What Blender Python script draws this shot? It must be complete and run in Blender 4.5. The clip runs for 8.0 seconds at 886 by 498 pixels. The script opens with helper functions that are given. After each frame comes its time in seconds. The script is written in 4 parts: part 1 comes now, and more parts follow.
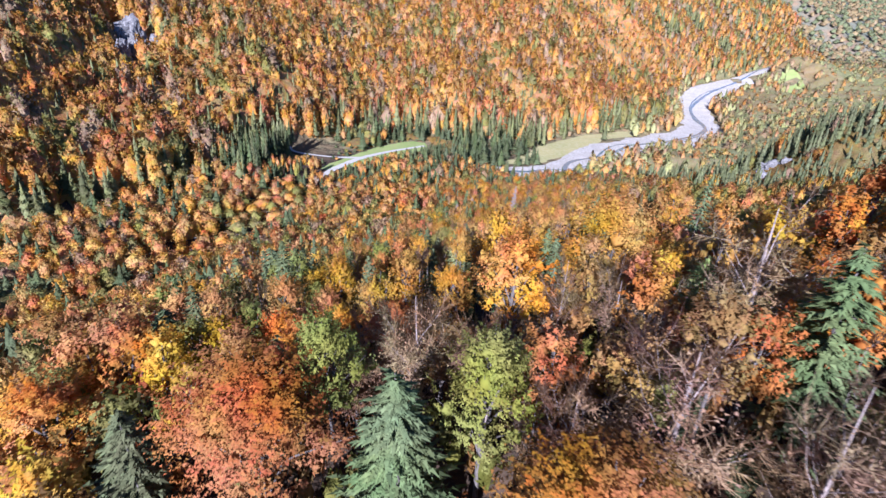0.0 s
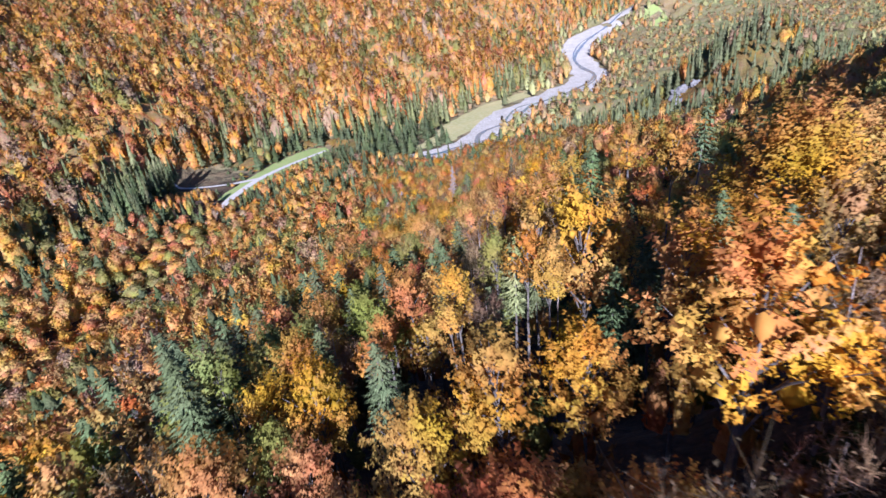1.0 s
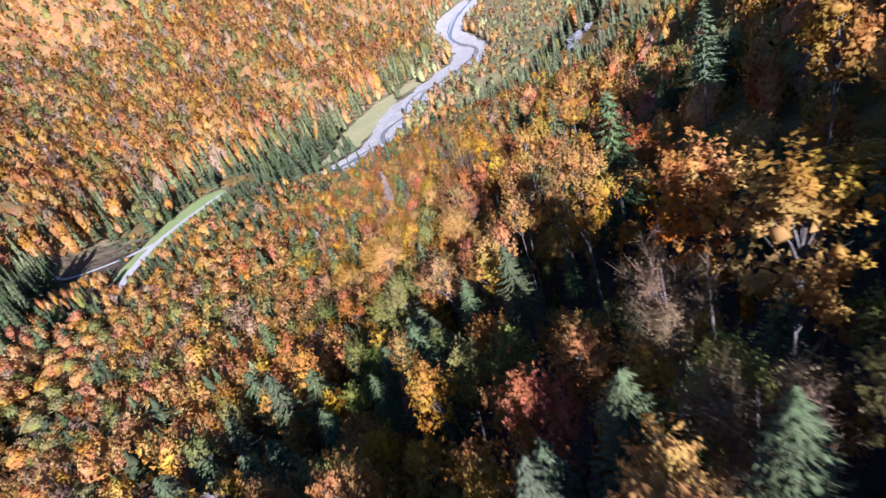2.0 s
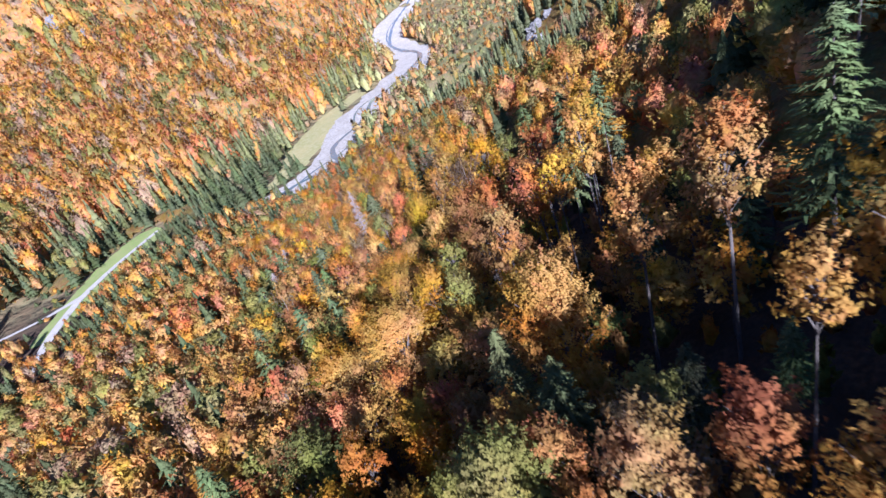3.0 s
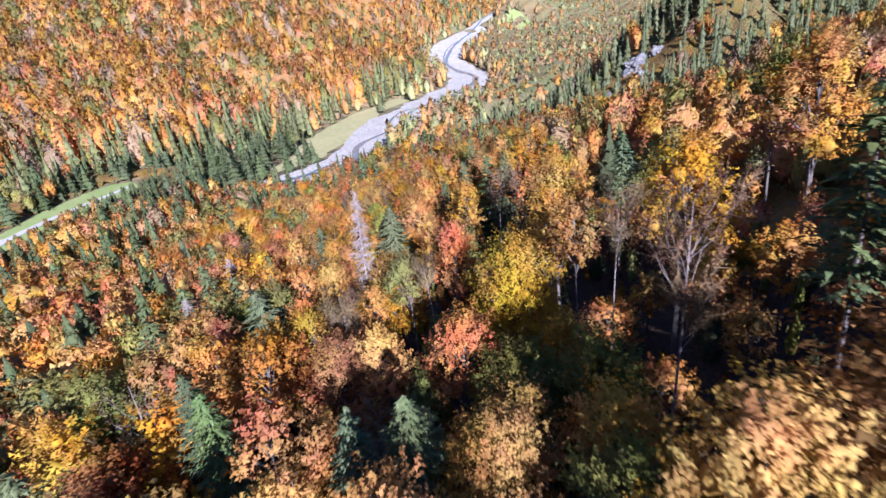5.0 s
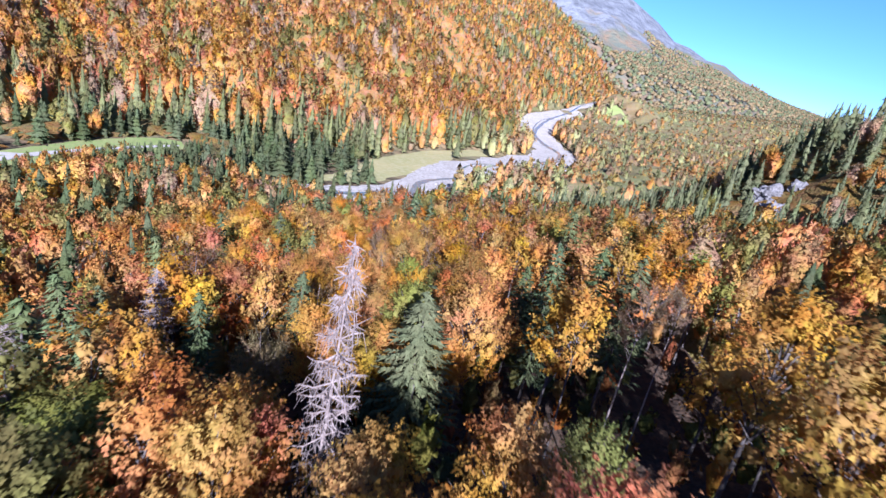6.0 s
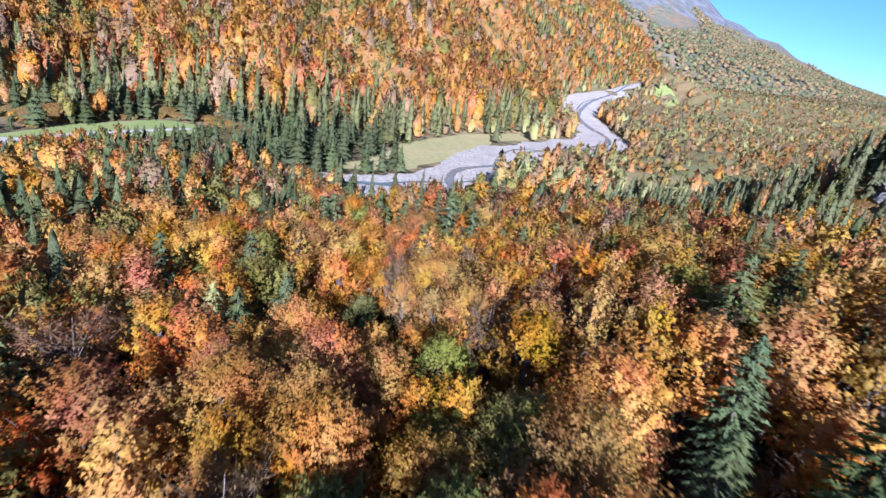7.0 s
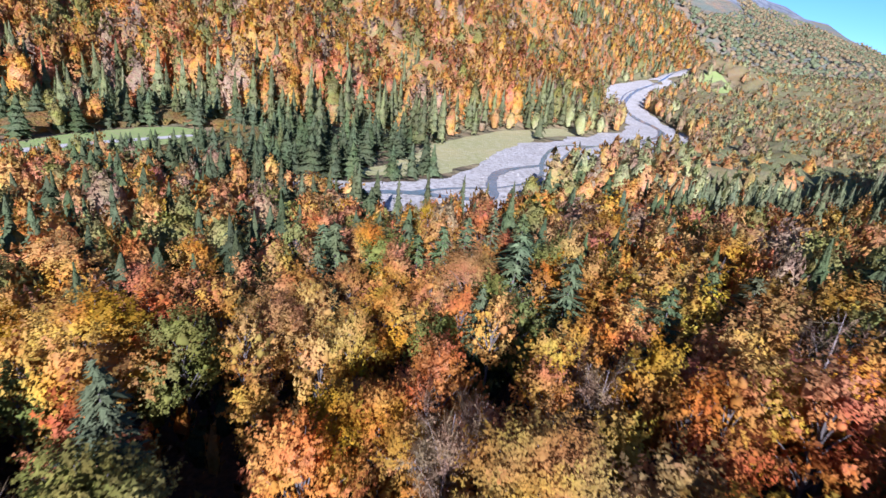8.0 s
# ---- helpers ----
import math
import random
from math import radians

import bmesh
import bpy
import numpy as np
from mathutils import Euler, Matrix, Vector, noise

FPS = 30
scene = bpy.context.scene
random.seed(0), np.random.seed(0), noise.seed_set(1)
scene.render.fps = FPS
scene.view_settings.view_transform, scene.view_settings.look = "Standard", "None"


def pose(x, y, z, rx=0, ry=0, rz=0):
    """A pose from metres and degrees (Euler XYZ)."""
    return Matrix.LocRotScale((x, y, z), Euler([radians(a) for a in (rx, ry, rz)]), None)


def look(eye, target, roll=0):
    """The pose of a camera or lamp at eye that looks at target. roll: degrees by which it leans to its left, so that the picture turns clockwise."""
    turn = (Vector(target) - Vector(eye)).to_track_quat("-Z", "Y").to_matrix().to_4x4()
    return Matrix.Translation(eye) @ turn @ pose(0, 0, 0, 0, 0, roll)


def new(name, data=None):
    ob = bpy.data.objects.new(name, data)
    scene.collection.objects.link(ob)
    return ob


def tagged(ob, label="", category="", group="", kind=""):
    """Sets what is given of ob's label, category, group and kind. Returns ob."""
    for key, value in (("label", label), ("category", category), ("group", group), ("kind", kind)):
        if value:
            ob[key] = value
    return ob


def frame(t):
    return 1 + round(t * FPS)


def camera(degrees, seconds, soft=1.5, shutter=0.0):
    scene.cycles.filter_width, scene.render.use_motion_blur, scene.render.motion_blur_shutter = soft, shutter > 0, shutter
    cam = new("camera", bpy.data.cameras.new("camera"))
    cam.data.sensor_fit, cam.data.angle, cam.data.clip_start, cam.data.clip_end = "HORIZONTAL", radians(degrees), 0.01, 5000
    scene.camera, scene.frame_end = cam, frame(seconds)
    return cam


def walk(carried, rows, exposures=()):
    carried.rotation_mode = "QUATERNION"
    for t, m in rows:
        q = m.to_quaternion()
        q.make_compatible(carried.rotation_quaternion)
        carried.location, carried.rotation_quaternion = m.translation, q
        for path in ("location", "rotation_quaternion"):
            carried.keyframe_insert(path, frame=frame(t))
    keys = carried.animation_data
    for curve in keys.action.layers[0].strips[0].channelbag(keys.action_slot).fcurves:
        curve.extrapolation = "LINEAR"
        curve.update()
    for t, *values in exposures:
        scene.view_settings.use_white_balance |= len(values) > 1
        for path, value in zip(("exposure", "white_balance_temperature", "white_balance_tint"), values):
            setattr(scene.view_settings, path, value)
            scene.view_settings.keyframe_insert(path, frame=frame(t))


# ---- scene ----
cam = camera(81.0, 8.0, soft=1.5, shutter=0.12)
PATH = [
    (0.0, 4.50, -1.05, 82.95, 65.85, -2.81, 5.66),
    (0.5, 0.37, 9.45, 79.52, 65.20, 1.63, 0.41),
    (1.0, -2.88, 20.68, 75.67, 64.66, 6.60, -8.10),
    (1.5, -5.46, 31.03, 73.26, 62.66, 12.61, -15.53),
    (1.7, -6.34, 34.90, 72.43, 62.13, 14.87, -18.66),
    (2.8, -5.02, 62.20, 66.73, 60.09, 20.18, -29.73),
    (3.0, -4.69, 66.91, 65.45, 59.98, 20.16, -30.53),
    (3.5, -2.99, 78.35, 62.04, 59.66, 19.32, -32.15),
    (4.0, -0.61, 89.66, 58.56, 61.15, 16.41, -32.21),
    (4.2, 0.53, 93.96, 57.24, 61.36, 15.35, -31.19),
    (5.3, 7.39, 119.49, 46.63, 66.50, 3.15, -21.18),
    (5.5, 8.88, 125.60, 44.97, 67.23, 0.38, -19.79),
    (6.0, 12.41, 139.67, 41.62, 71.13, -9.55, -12.93),
    (6.5, 14.99, 153.22, 39.78, 69.75, -9.86, -11.38),
    (7.0, 17.28, 166.72, 37.69, 68.76, -8.99, -9.22),
    (7.5, 19.07, 183.84, 33.72, 69.27, -7.67, -6.27),
    (8.0, 20.18, 197.35, 31.88, 68.31, -6.50, -6.24),
]
walk(cam, [(t, pose(x, y, z, rx, ry, rz)) for t, x, y, z, rx, ry, rz in PATH], exposures=[(0.0, 1.62, 4900, 25), (0.8, 1.58, 4900, 25), (1.5, 1.48, 4900, 26), (2.8, 1.62, 4870, 25), (4.0, 1.63, 4870, 26), (5.5, 1.65, 4870, 26), (8.0, 1.38, 4900, 24)])

# ---- daylight: low autumn sun from behind the start ----
SUN_AZ, SUN_EL = radians(190), radians(25.0)
world = bpy.data.worlds.new("autumn_sky")
scene.world = world
world.use_nodes = True
wt = world.node_tree
wt.nodes.clear()
w_out = wt.nodes.new("ShaderNodeOutputWorld")
w_bg = wt.nodes.new("ShaderNodeBackground")
w_sky = wt.nodes.new("ShaderNodeTexSky")
w_sky.sky_type = "NISHITA"
w_sky.sun_disc = False
w_sky.sun_elevation, w_sky.sun_rotation = SUN_EL, SUN_AZ
w_sky.altitude, w_sky.dust_density, w_sky.ozone_density = 3000, 0.4, 6.0
w_bg.inputs["Strength"].default_value = 0.066
wt.links.new(w_sky.outputs[0], w_bg.inputs[0])
wt.links.new(w_bg.outputs[0], w_out.inputs[0])
to_sun = Vector((math.sin(SUN_AZ) * math.cos(SUN_EL), math.cos(SUN_AZ) * math.cos(SUN_EL), math.sin(SUN_EL)))
sun = new("sun", bpy.data.lights.new("sun", "SUN"))
sun.data.energy, sun.data.angle, sun.data.color = 5.0, radians(0.53), (1.0, 0.95, 0.87)
sun.matrix_world = look(to_sun * 900, (0, 0, 0))


# ---- materials ----
def shader(name):
    m = bpy.data.materials.new(name)
    m.use_nodes = True
    m.node_tree.nodes.clear()
    return m, m.node_tree.nodes, m.node_tree.links


def mixed(N, L, factor, a, b, mode="MIX"):
    """A colour mix; factor, a and b are sockets or values."""
    n = N.new("ShaderNodeMix")
    n.data_type, n.blend_type = "RGBA", mode
    for socket, value in ((n.inputs[0], factor), (n.inputs[6], a), (n.inputs[7], b)):
        if isinstance(value, bpy.types.NodeSocket):
            L.new(value, socket)
        elif isinstance(value, (int, float)):
            socket.default_value = value
        else:
            socket.default_value = (*value, 1)
    return n.outputs[2]


def noisy(N, L, scale, detail=4, lo=0.35, hi=0.65):
    """Noise in world metres, spread from 0 to 1."""
    g = N.new("ShaderNodeNewGeometry")
    n = N.new("ShaderNodeTexNoise")
    n.inputs["Scale"].default_value, n.inputs["Detail"].default_value = scale, detail
    L.new(g.outputs["Position"], n.inputs["Vector"])
    r = N.new("ShaderNodeMapRange")
    r.inputs[1].default_value, r.inputs[2].default_value = lo, hi
    L.new(n.outputs["Fac"], r.inputs[0])
    return r.outputs[0]


def leaf_material(name, through_part, tint=None, span=(0.74, 1.2), grainy=0.22, relief=0.0):
    """Leaves: the colour is the thing's own, or that of the mesh's tint; it varies from leaf to leaf and over a crown, and light passes through."""
    m, N, L = shader(name)
    if tint:
        src = N.new("ShaderNodeAttribute")
        src.attribute_name = tint
        own = src.outputs["Color"]
    else:
        own = N.new("ShaderNodeObjectInfo").outputs["Color"]
    island = N.new("ShaderNodeNewGeometry").outputs["Random Per Island"]
    hsv = N.new("ShaderNodeHueSaturation")
    for k, (a, b) in enumerate(((0.480, 0.520), (0.90, 1.05), span)):
        r = N.new("ShaderNodeMapRange")
        r.inputs[3].default_value, r.inputs[4].default_value = a, b
        if k == 0:
            L.new(noisy(N, L, 0.45), r.inputs[0])
        elif k == 1:
            L.new(noisy(N, L, 0.16, 2), r.inputs[0])
        else:
            L.new(island, r.inputs[0])
        L.new(r.outputs[0], hsv.inputs[k])
    grain = mixed(N, L, noisy(N, L, 1.6, 3, 0.3, 0.7), (1 - grainy, 1 - grainy, 1 - grainy), (1 + grainy, 1 + grainy, 1 + grainy))
    L.new(mixed(N, L, 1.0, own, grain, "MULTIPLY"), hsv.inputs["Color"])
    d = N.new("ShaderNodeBsdfDiffuse")
    t = N.new("ShaderNodeBsdfTranslucent")
    mix = N.new("ShaderNodeMixShader")
    mix.inputs[0].default_value = through_part
    o = N.new("ShaderNodeOutputMaterial")
    L.new(hsv.outputs[0], d.inputs[0])
    L.new(hsv.outputs[0], t.inputs[0])
    if relief:
        b = N.new("ShaderNodeBump")
        b.inputs["Strength"].default_value, b.inputs["Distance"].default_value = 1.0, relief
        L.new(noisy(N, L, 1.5, 4, 0.25, 0.75), b.inputs["Height"])
        L.new(b.outputs[0], d.inputs["Normal"])
        L.new(b.outputs[0], t.inputs["Normal"])
    L.new(d.outputs[0], mix.inputs[1])
    L.new(t.outputs[0], mix.inputs[2])
    L.new(mix.outputs[0], o.inputs[0])
    return m


def surface(name, colours, scale, rough=0.9, bump=0.0, bump_scale=4.0, spec=0.3):
    """A rough surface: three colours mixed by noise at two scales, with relief."""
    m, N, L = shader(name)
    c = mixed(N, L, noisy(N, L, scale, 5), colours[0], colours[1])
    c = mixed(N, L, noisy(N, L, scale * 7.3, 4, 0.45, 0.75), c, colours[2])
    p = N.new("ShaderNodeBsdfPrincipled")
    p.inputs["Roughness"].default_value = rough
    p.inputs["Specular IOR Level"].default_value = spec
    L.new(c, p.inputs["Base Color"])
    if bump:
        b = N.new("ShaderNodeBump")
        b.inputs["Strength"].default_value, b.inputs["Distance"].default_value = 0.8, bump
        L.new(noisy(N, L, bump_scale, 6, 0.2, 0.8), b.inputs["Height"])
        L.new(b.outputs[0], p.inputs["Normal"])
    o = N.new("ShaderNodeOutputMaterial")
    L.new(p.outputs[0], o.inputs[0])
    return m


LEAF = leaf_material("leaves", 0.38, None, (0.86, 1.12), 0.2)
LEAF_WOOD = leaf_material("woodland_leaves", 0.44, "tint", (0.90, 1.08), 0.2, 0.4)
NEEDLE = leaf_material("needles", 0.12)
BARK = surface("bark", ((0.10, 0.08, 0.065), (0.15, 0.125, 0.105), (0.06, 0.05, 0.04)), 2.0, 0.95)
PALE_BARK = surface("weathered_bark", ((0.22, 0.165, 0.135), (0.31, 0.25, 0.21), (0.15, 0.11, 0.09)), 2.0, 0.95)
GRAVEL = surface("river_gravel", ((0.41, 0.355, 0.275), (0.51, 0.445, 0.355), (0.21, 0.175, 0.13)), 0.09, 0.95, 0.5, 1.2)
TRACK = surface("track_gravel", ((0.42, 0.37, 0.295), (0.50, 0.445, 0.36), (0.33, 0.285, 0.22)), 0.3, 0.95, 0.1, 3)
GRASS = surface("meadow_grass", ((0.21, 0.27, 0.055), (0.27, 0.30, 0.08), (0.29, 0.25, 0.10)), 0.08, 0.95, 0.2, 3)
DRY_GRASS = surface("dry_grass", ((0.37, 0.30, 0.11), (0.30, 0.27, 0.09), (0.42, 0.35, 0.17)), 0.06, 0.95, 0.3, 1.5)
ROCK = surface("limestone", ((0.16, 0.145, 0.13), (0.22, 0.20, 0.18), (0.05, 0.045, 0.04)), 0.25, 0.9, 0.4, 0.9)
WATER = surface("stream_water", ((0.12, 0.16, 0.17), (0.18, 0.22, 0.23), (0.09, 0.12, 0.13)), 0.2, 0.12, 0.03, 2.0, 0.5)


def ground_material():
    """Leaf litter under the woods; far off, mixed autumn forest; bare limestone on the high faces."""
    m, N, L = shader("forest_floor")
    litter = mixed(N, L, noisy(N, L, 0.3, 5), (0.06, 0.036, 0.022), (0.10, 0.06, 0.034))
    litter = mixed(N, L, noisy(N, L, 2.5, 4), litter, (0.045, 0.033, 0.022))
    wood = mixed(N, L, noisy(N, L, 0.045, 5, 0.42, 0.58), (0.22, 0.145, 0.08), (0.15, 0.13, 0.08))
    wood = mixed(N, L, noisy(N, L, 0.012, 5, 0.4, 0.6), wood, (0.135, 0.14, 0.095))
    geo = N.new("ShaderNodeNewGeometry")
    sep = N.new("ShaderNodeSeparateXYZ")
    L.new(geo.outputs["Position"], sep.inputs[0])
    far = N.new("ShaderNodeMapRange")
    far.inputs[1].default_value, far.inputs[2].default_value = 900, 1250
    L.new(sep.outputs[1], far.inputs[0])
    over = N.new("ShaderNodeMapRange")
    over.inputs[1].default_value, over.inputs[2].default_value = 330, 420
    L.new(sep.outputs[1], over.inputs[0])
    herb = mixed(N, L, noisy(N, L, 0.11, 5), (0.19, 0.165, 0.075), (0.22, 0.15, 0.07))
    c = mixed(N, L, over.outputs[0], litter, herb)
    c = mixed(N, L, far.outputs[0], c, wood)
    high = N.new("ShaderNodeMapRange")
    high.inputs[1].default_value, high.inputs[2].default_value = 350, 430
    wob = N.new("ShaderNodeMath")
    wob.operation = "MULTIPLY_ADD"
    L.new(noisy(N, L, 0.008, 6, 0.3, 0.7), wob.inputs[0])
    wob.inputs[1].default_value = 160
    L.new(sep.outputs[2], wob.inputs[2])
    L.new(wob.outputs[0], high.inputs[0])
    back = N.new("ShaderNodeMapRange")
    back.inputs[1].default_value, back.inputs[2].default_value = 1800, 2100
    L.new(sep.outputs[1], back.inputs[0])
    both = N.new("ShaderNodeMath")
    both.operation = "MULTIPLY"
    L.new(high.outputs[0], both.inputs[0])
    L.new(back.outputs[0], both.inputs[1])
    stone = mixed(N, L, noisy(N, L, 0.02, 7), (0.11, 0.11, 0.11), (0.20, 0.20, 0.195))
    c = mixed(N, L, both.outputs[0], c, stone)
    p = N.new("ShaderNodeBsdfPrincipled")
    p.inputs["Roughness"].default_value = 1.0
    p.inputs["Specular IOR Level"].default_value = 0.1
    L.new(c, p.inputs["Base Color"])
    b = N.new("ShaderNodeBump")
    b.inputs["Strength"].default_value, b.inputs["Distance"].default_value = 1.0, 6.0
    L.new(noisy(N, L, 0.06, 8, 0.2, 0.8), b.inputs["Height"])
    L.new(b.outputs[0], p.inputs["Normal"])
    o = N.new("ShaderNodeOutputMaterial")
    L.new(p.outputs[0], o.inputs[0])
    return m


FLOOR = ground_material()


# ---- the lie of the land ----
def smooth(t):
    t = np.clip(t, 0, 1)
    return t * t * (3 - 2 * t)


def softmax(a, b, k):
    h = np.clip(0.5 + (a - b) / (2 * k), 0, 1)
    return b + (a - b) * h + k * h * (1 - h)


def canopy(x, y):
    """The height of the treetops on the slope under the flight."""
    u, v = x / 100, np.minimum(softmax(y, 36, 14), 300) / 100
    z = 83.8 + 40.0 * u - 46.7 * v - 3.7 * u * u - 11.8 * u * v + 6.8 * v * v
    return z - 0.25 * np.maximum(y - 300, 0)


FOOT = [(-330, -400), (-215, 60), (-170, 220), (-142, 340), (-85, 455), (-25, 425), (40, 438), (85, 492), (140, 525), (185, 580), (235, 705), (270, 805), (330, 880), (450, 985), (700, 1150), (1100, 1400), (2500, 2100)]


def crest(y):
    """The spur of the near slope along which the canopy is seen from close by: x for a y."""
    return np.interp(y, [0, 35, 65, 90, 125, 153, 197, 260], [3, -5, -5, 0, 9, 15, 20, 22])


def ravine(x, y):
    """1 in the dark gully that falls away beside the spur, 0 outside it."""
    return smooth((x - crest(y) - 4) / 11) * smooth((y - 32) / 20) * (1 - smooth((y - 150) / 45)) * (1 - smooth((x - crest(y) - 70) / 25))


def left_of_foot(x, y):
    """Metres up the far side from the foot of its slope; minus on the valley's side."""
    best, sign = np.full(np.shape(x), 1e9), np.ones(np.shape(x))
    for (ax, ay), (bx, by) in zip(FOOT, FOOT[1:]):
        dx, dy = bx - ax, by - ay
        t = np.clip(((x - ax) * dx + (y - ay) * dy) / (dx * dx + dy * dy), 0, 1)
        ex, ey = x - ax - t * dx, y - ay - t * dy
        d = np.hypot(ex, ey)
        side = np.sign(dx * ey - dy * ex)
        sign = np.where(d < best, side, sign)
        best = np.minimum(best, d)
    return best * sign


# hollows and gullies in the far side: x, y, radius
HOLLOWS = [(12, 466, 8), (55, 568, 9), (92, 640, 9), (-205, 430, 9), (-98, 432, 7), (-188, 412, 8), (-185, 205, 10), (-40, 560, 8), (-150, 470, 8), (140, 640, 9)]


def wave(x, y, s, p=0.0):
    return np.sin(x / s + p) * np.cos(y / (s * 1.17) - p * 1.7) + 0.5 * np.sin((x + y) / (s * 0.47) + 2 * p)


def height(x, y):
    """The ground's height: valley floor, the near slope, the far side and the mountains behind."""
    x, y = np.asarray(x, float), np.asarray(y, float)
    floor = -10 + 32 * smooth((y - 560) / 430)
    floor = floor + 0.05 * np.maximum(x - 120 - 0.45 * np.maximum(y - 250, 0), 0) * smooth((y - 200) / 200)
    near = canopy(x, y) - 11 - 9 * ravine(x, y) + 0.7 * wave(x, y, 11)
    near = near + 44 * np.exp(-((x - 182) ** 2 + (y - 270) ** 2) / 43.0 ** 2)
    near = np.where(x < -250, -60, near)
    d = left_of_foot(x, y)
    up = np.maximum(d, 0)
    floor = floor + 26 * np.exp(-((x - 455) ** 2 + (y - 868) ** 2) / 58.0 ** 2)
    cap = np.interp(x, [300, 500, 750, 1100, 1600], [420, 270, 135, 115, 70])
    cap = np.where(y < 600, 420, cap)
    far = floor + 0.50 * up + 0.0003 * up * up + np.minimum(up, 60) / 60 * (6 * wave(x + 0.3 * y, y * 0.2, 23) + 10 * wave(x, y, 71, 1.0))
    far = np.where(far > cap, cap + np.minimum((far - cap) * 0.1, 12), far)
    for hx, hy, hr in HOLLOWS:
        far = far - 7 * np.exp(-((x - hx) ** 2 + 0.3 * (y - hy) ** 2) / hr ** 2)
    z = np.maximum(softmax(near, floor, 3.0), np.where(d > 0, np.maximum(far, floor), -99))
    r, az = np.hypot(x, y), np.degrees(np.arctan2(x, y))
    ridge = np.interp(az, [-180, -60, -20, 10, 22, 29.5, 33, 38, 42.5, 48.5, 60, 100, 180], [250, 500, 900, 950, 700, 470, 330, 250, 110, 15, 10, 250, 250])
    grain = 1 + 0.10 * wave(x, y, 160) + 0.05 * wave(x, y, 47, 2)
    z = z + ridge * smooth((r - 1700) / 2000) * grain
    return z


def level(x, y):
    return float(height(x, y))


def mesh_of(name, verts, faces, material, flat=True, normals=None):
    """A mesh from arrays of corners and of triangles or quads."""
    verts, faces = np.asarray(verts, np.float32), np.asarray(faces, np.int32)
    me = bpy.data.meshes.new(name)
    me.vertices.add(len(verts))
    me.vertices.foreach_set("co", verts.ravel())
    k = faces.shape[1]
    me.loops.add(faces.size)
    me.loops.foreach_set("vertex_index", faces.ravel())
    me.polygons.add(len(faces))
    me.polygons.foreach_set("loop_start", np.arange(0, faces.size, k, dtype=np.int32))
    me.polygons.foreach_set("use_smooth", np.full(len(faces), not flat or normals is not None))
    me.materials.append(material)
    me.update(calc_edges=True)
    if normals is not None:
        at = me.attributes.new("custom_normal", "FLOAT_VECTOR", "POINT")
        at.data.foreach_set("vector", np.asarray(normals, np.float32).ravel())
    return me


def sheet(xs, ys):
    gx, gy = np.meshgrid(xs, ys)
    nx, ny = len(xs), len(ys)
    i = np.arange(nx * ny).reshape(ny, nx)
    quads = np.stack([i[:-1, :-1], i[:-1, 1:], i[1:, 1:], i[1:, :-1]], -1).reshape(-1, 4)
    return gx.ravel(), gy.ravel(), quads


xs = np.unique(np.concatenate([np.arange(-4600, 4601, 140), np.arange(-700, 1200, 30), np.arange(-260, 340, 6)]))
ys = np.unique(np.concatenate([np.arange(-4600, 4601, 140), np.arange(-400, 1500, 30), np.arange(-40, 660, 6)]))
gx, gy, quads = sheet(xs, ys)
ground = new("ground", mesh_of("ground", np.stack([gx, gy, height(gx, gy)], 1), quads, FLOOR, False))
tagged(ground, "leaf-littered forest floor of a steep alpine valley", "ground", kind="structure")


def spline(stations, step):
    """Points on a smooth line through the stations (x, y, half width)."""
    p = np.array([stations[0], *stations, stations[-1]], float)
    out = []
    for a, b, c, d in zip(p, p[1:], p[2:], p[3:]):
        n = max(2, int(np.hypot(*(c - b)[:2]) / step))
        for t in np.arange(n) / n:
            out.append(0.5 * (2 * b + (c - a) * t + (2 * a - 5 * b + 4 * c - d) * t * t + (3 * b - a - 3 * c + d) * t ** 3))
    out.append(p[-1])
    return np.array(out)


def ribbon(name, stations, material, lift, step=4.0, across=8, ragged=0.0, seed=1):
    """A strip of ground cover that follows the land."""
    rng = np.random.default_rng(seed)
    s = spline(stations, step)
    tang = np.gradient(s[:, :2], axis=0)
    tang /= np.linalg.norm(tang, axis=1)[:, None]
    nrm = np.stack([-tang[:, 1], tang[:, 0]], 1)
    rag = [np.convolve(rng.normal(0, ragged, len(s) + 4), np.ones(5) / 3, "valid") for _ in range(2)]
    f = np.linspace(-1, 1, across)
    w = np.where(f[None] < 0, s[:, 2:3] + rag[0][:, None], s[:, 2:3] + rag[1][:, None]) * f[None]
    px, py = s[:, 0:1] + nrm[:, 0:1] * w, s[:, 1:2] + nrm[:, 1:2] * w
    pz = height(px, py) + lift
    i = np.arange(px.size).reshape(px.shape)
    quads = np.stack([i[:-1, :-1], i[1:, :-1], i[1:, 1:], i[:-1, 1:]], -1).reshape(-1, 4)
    return new(name, mesh_of(name, np.stack([px.ravel(), py.ravel(), pz.ravel()], 1), quads, material, False)), s


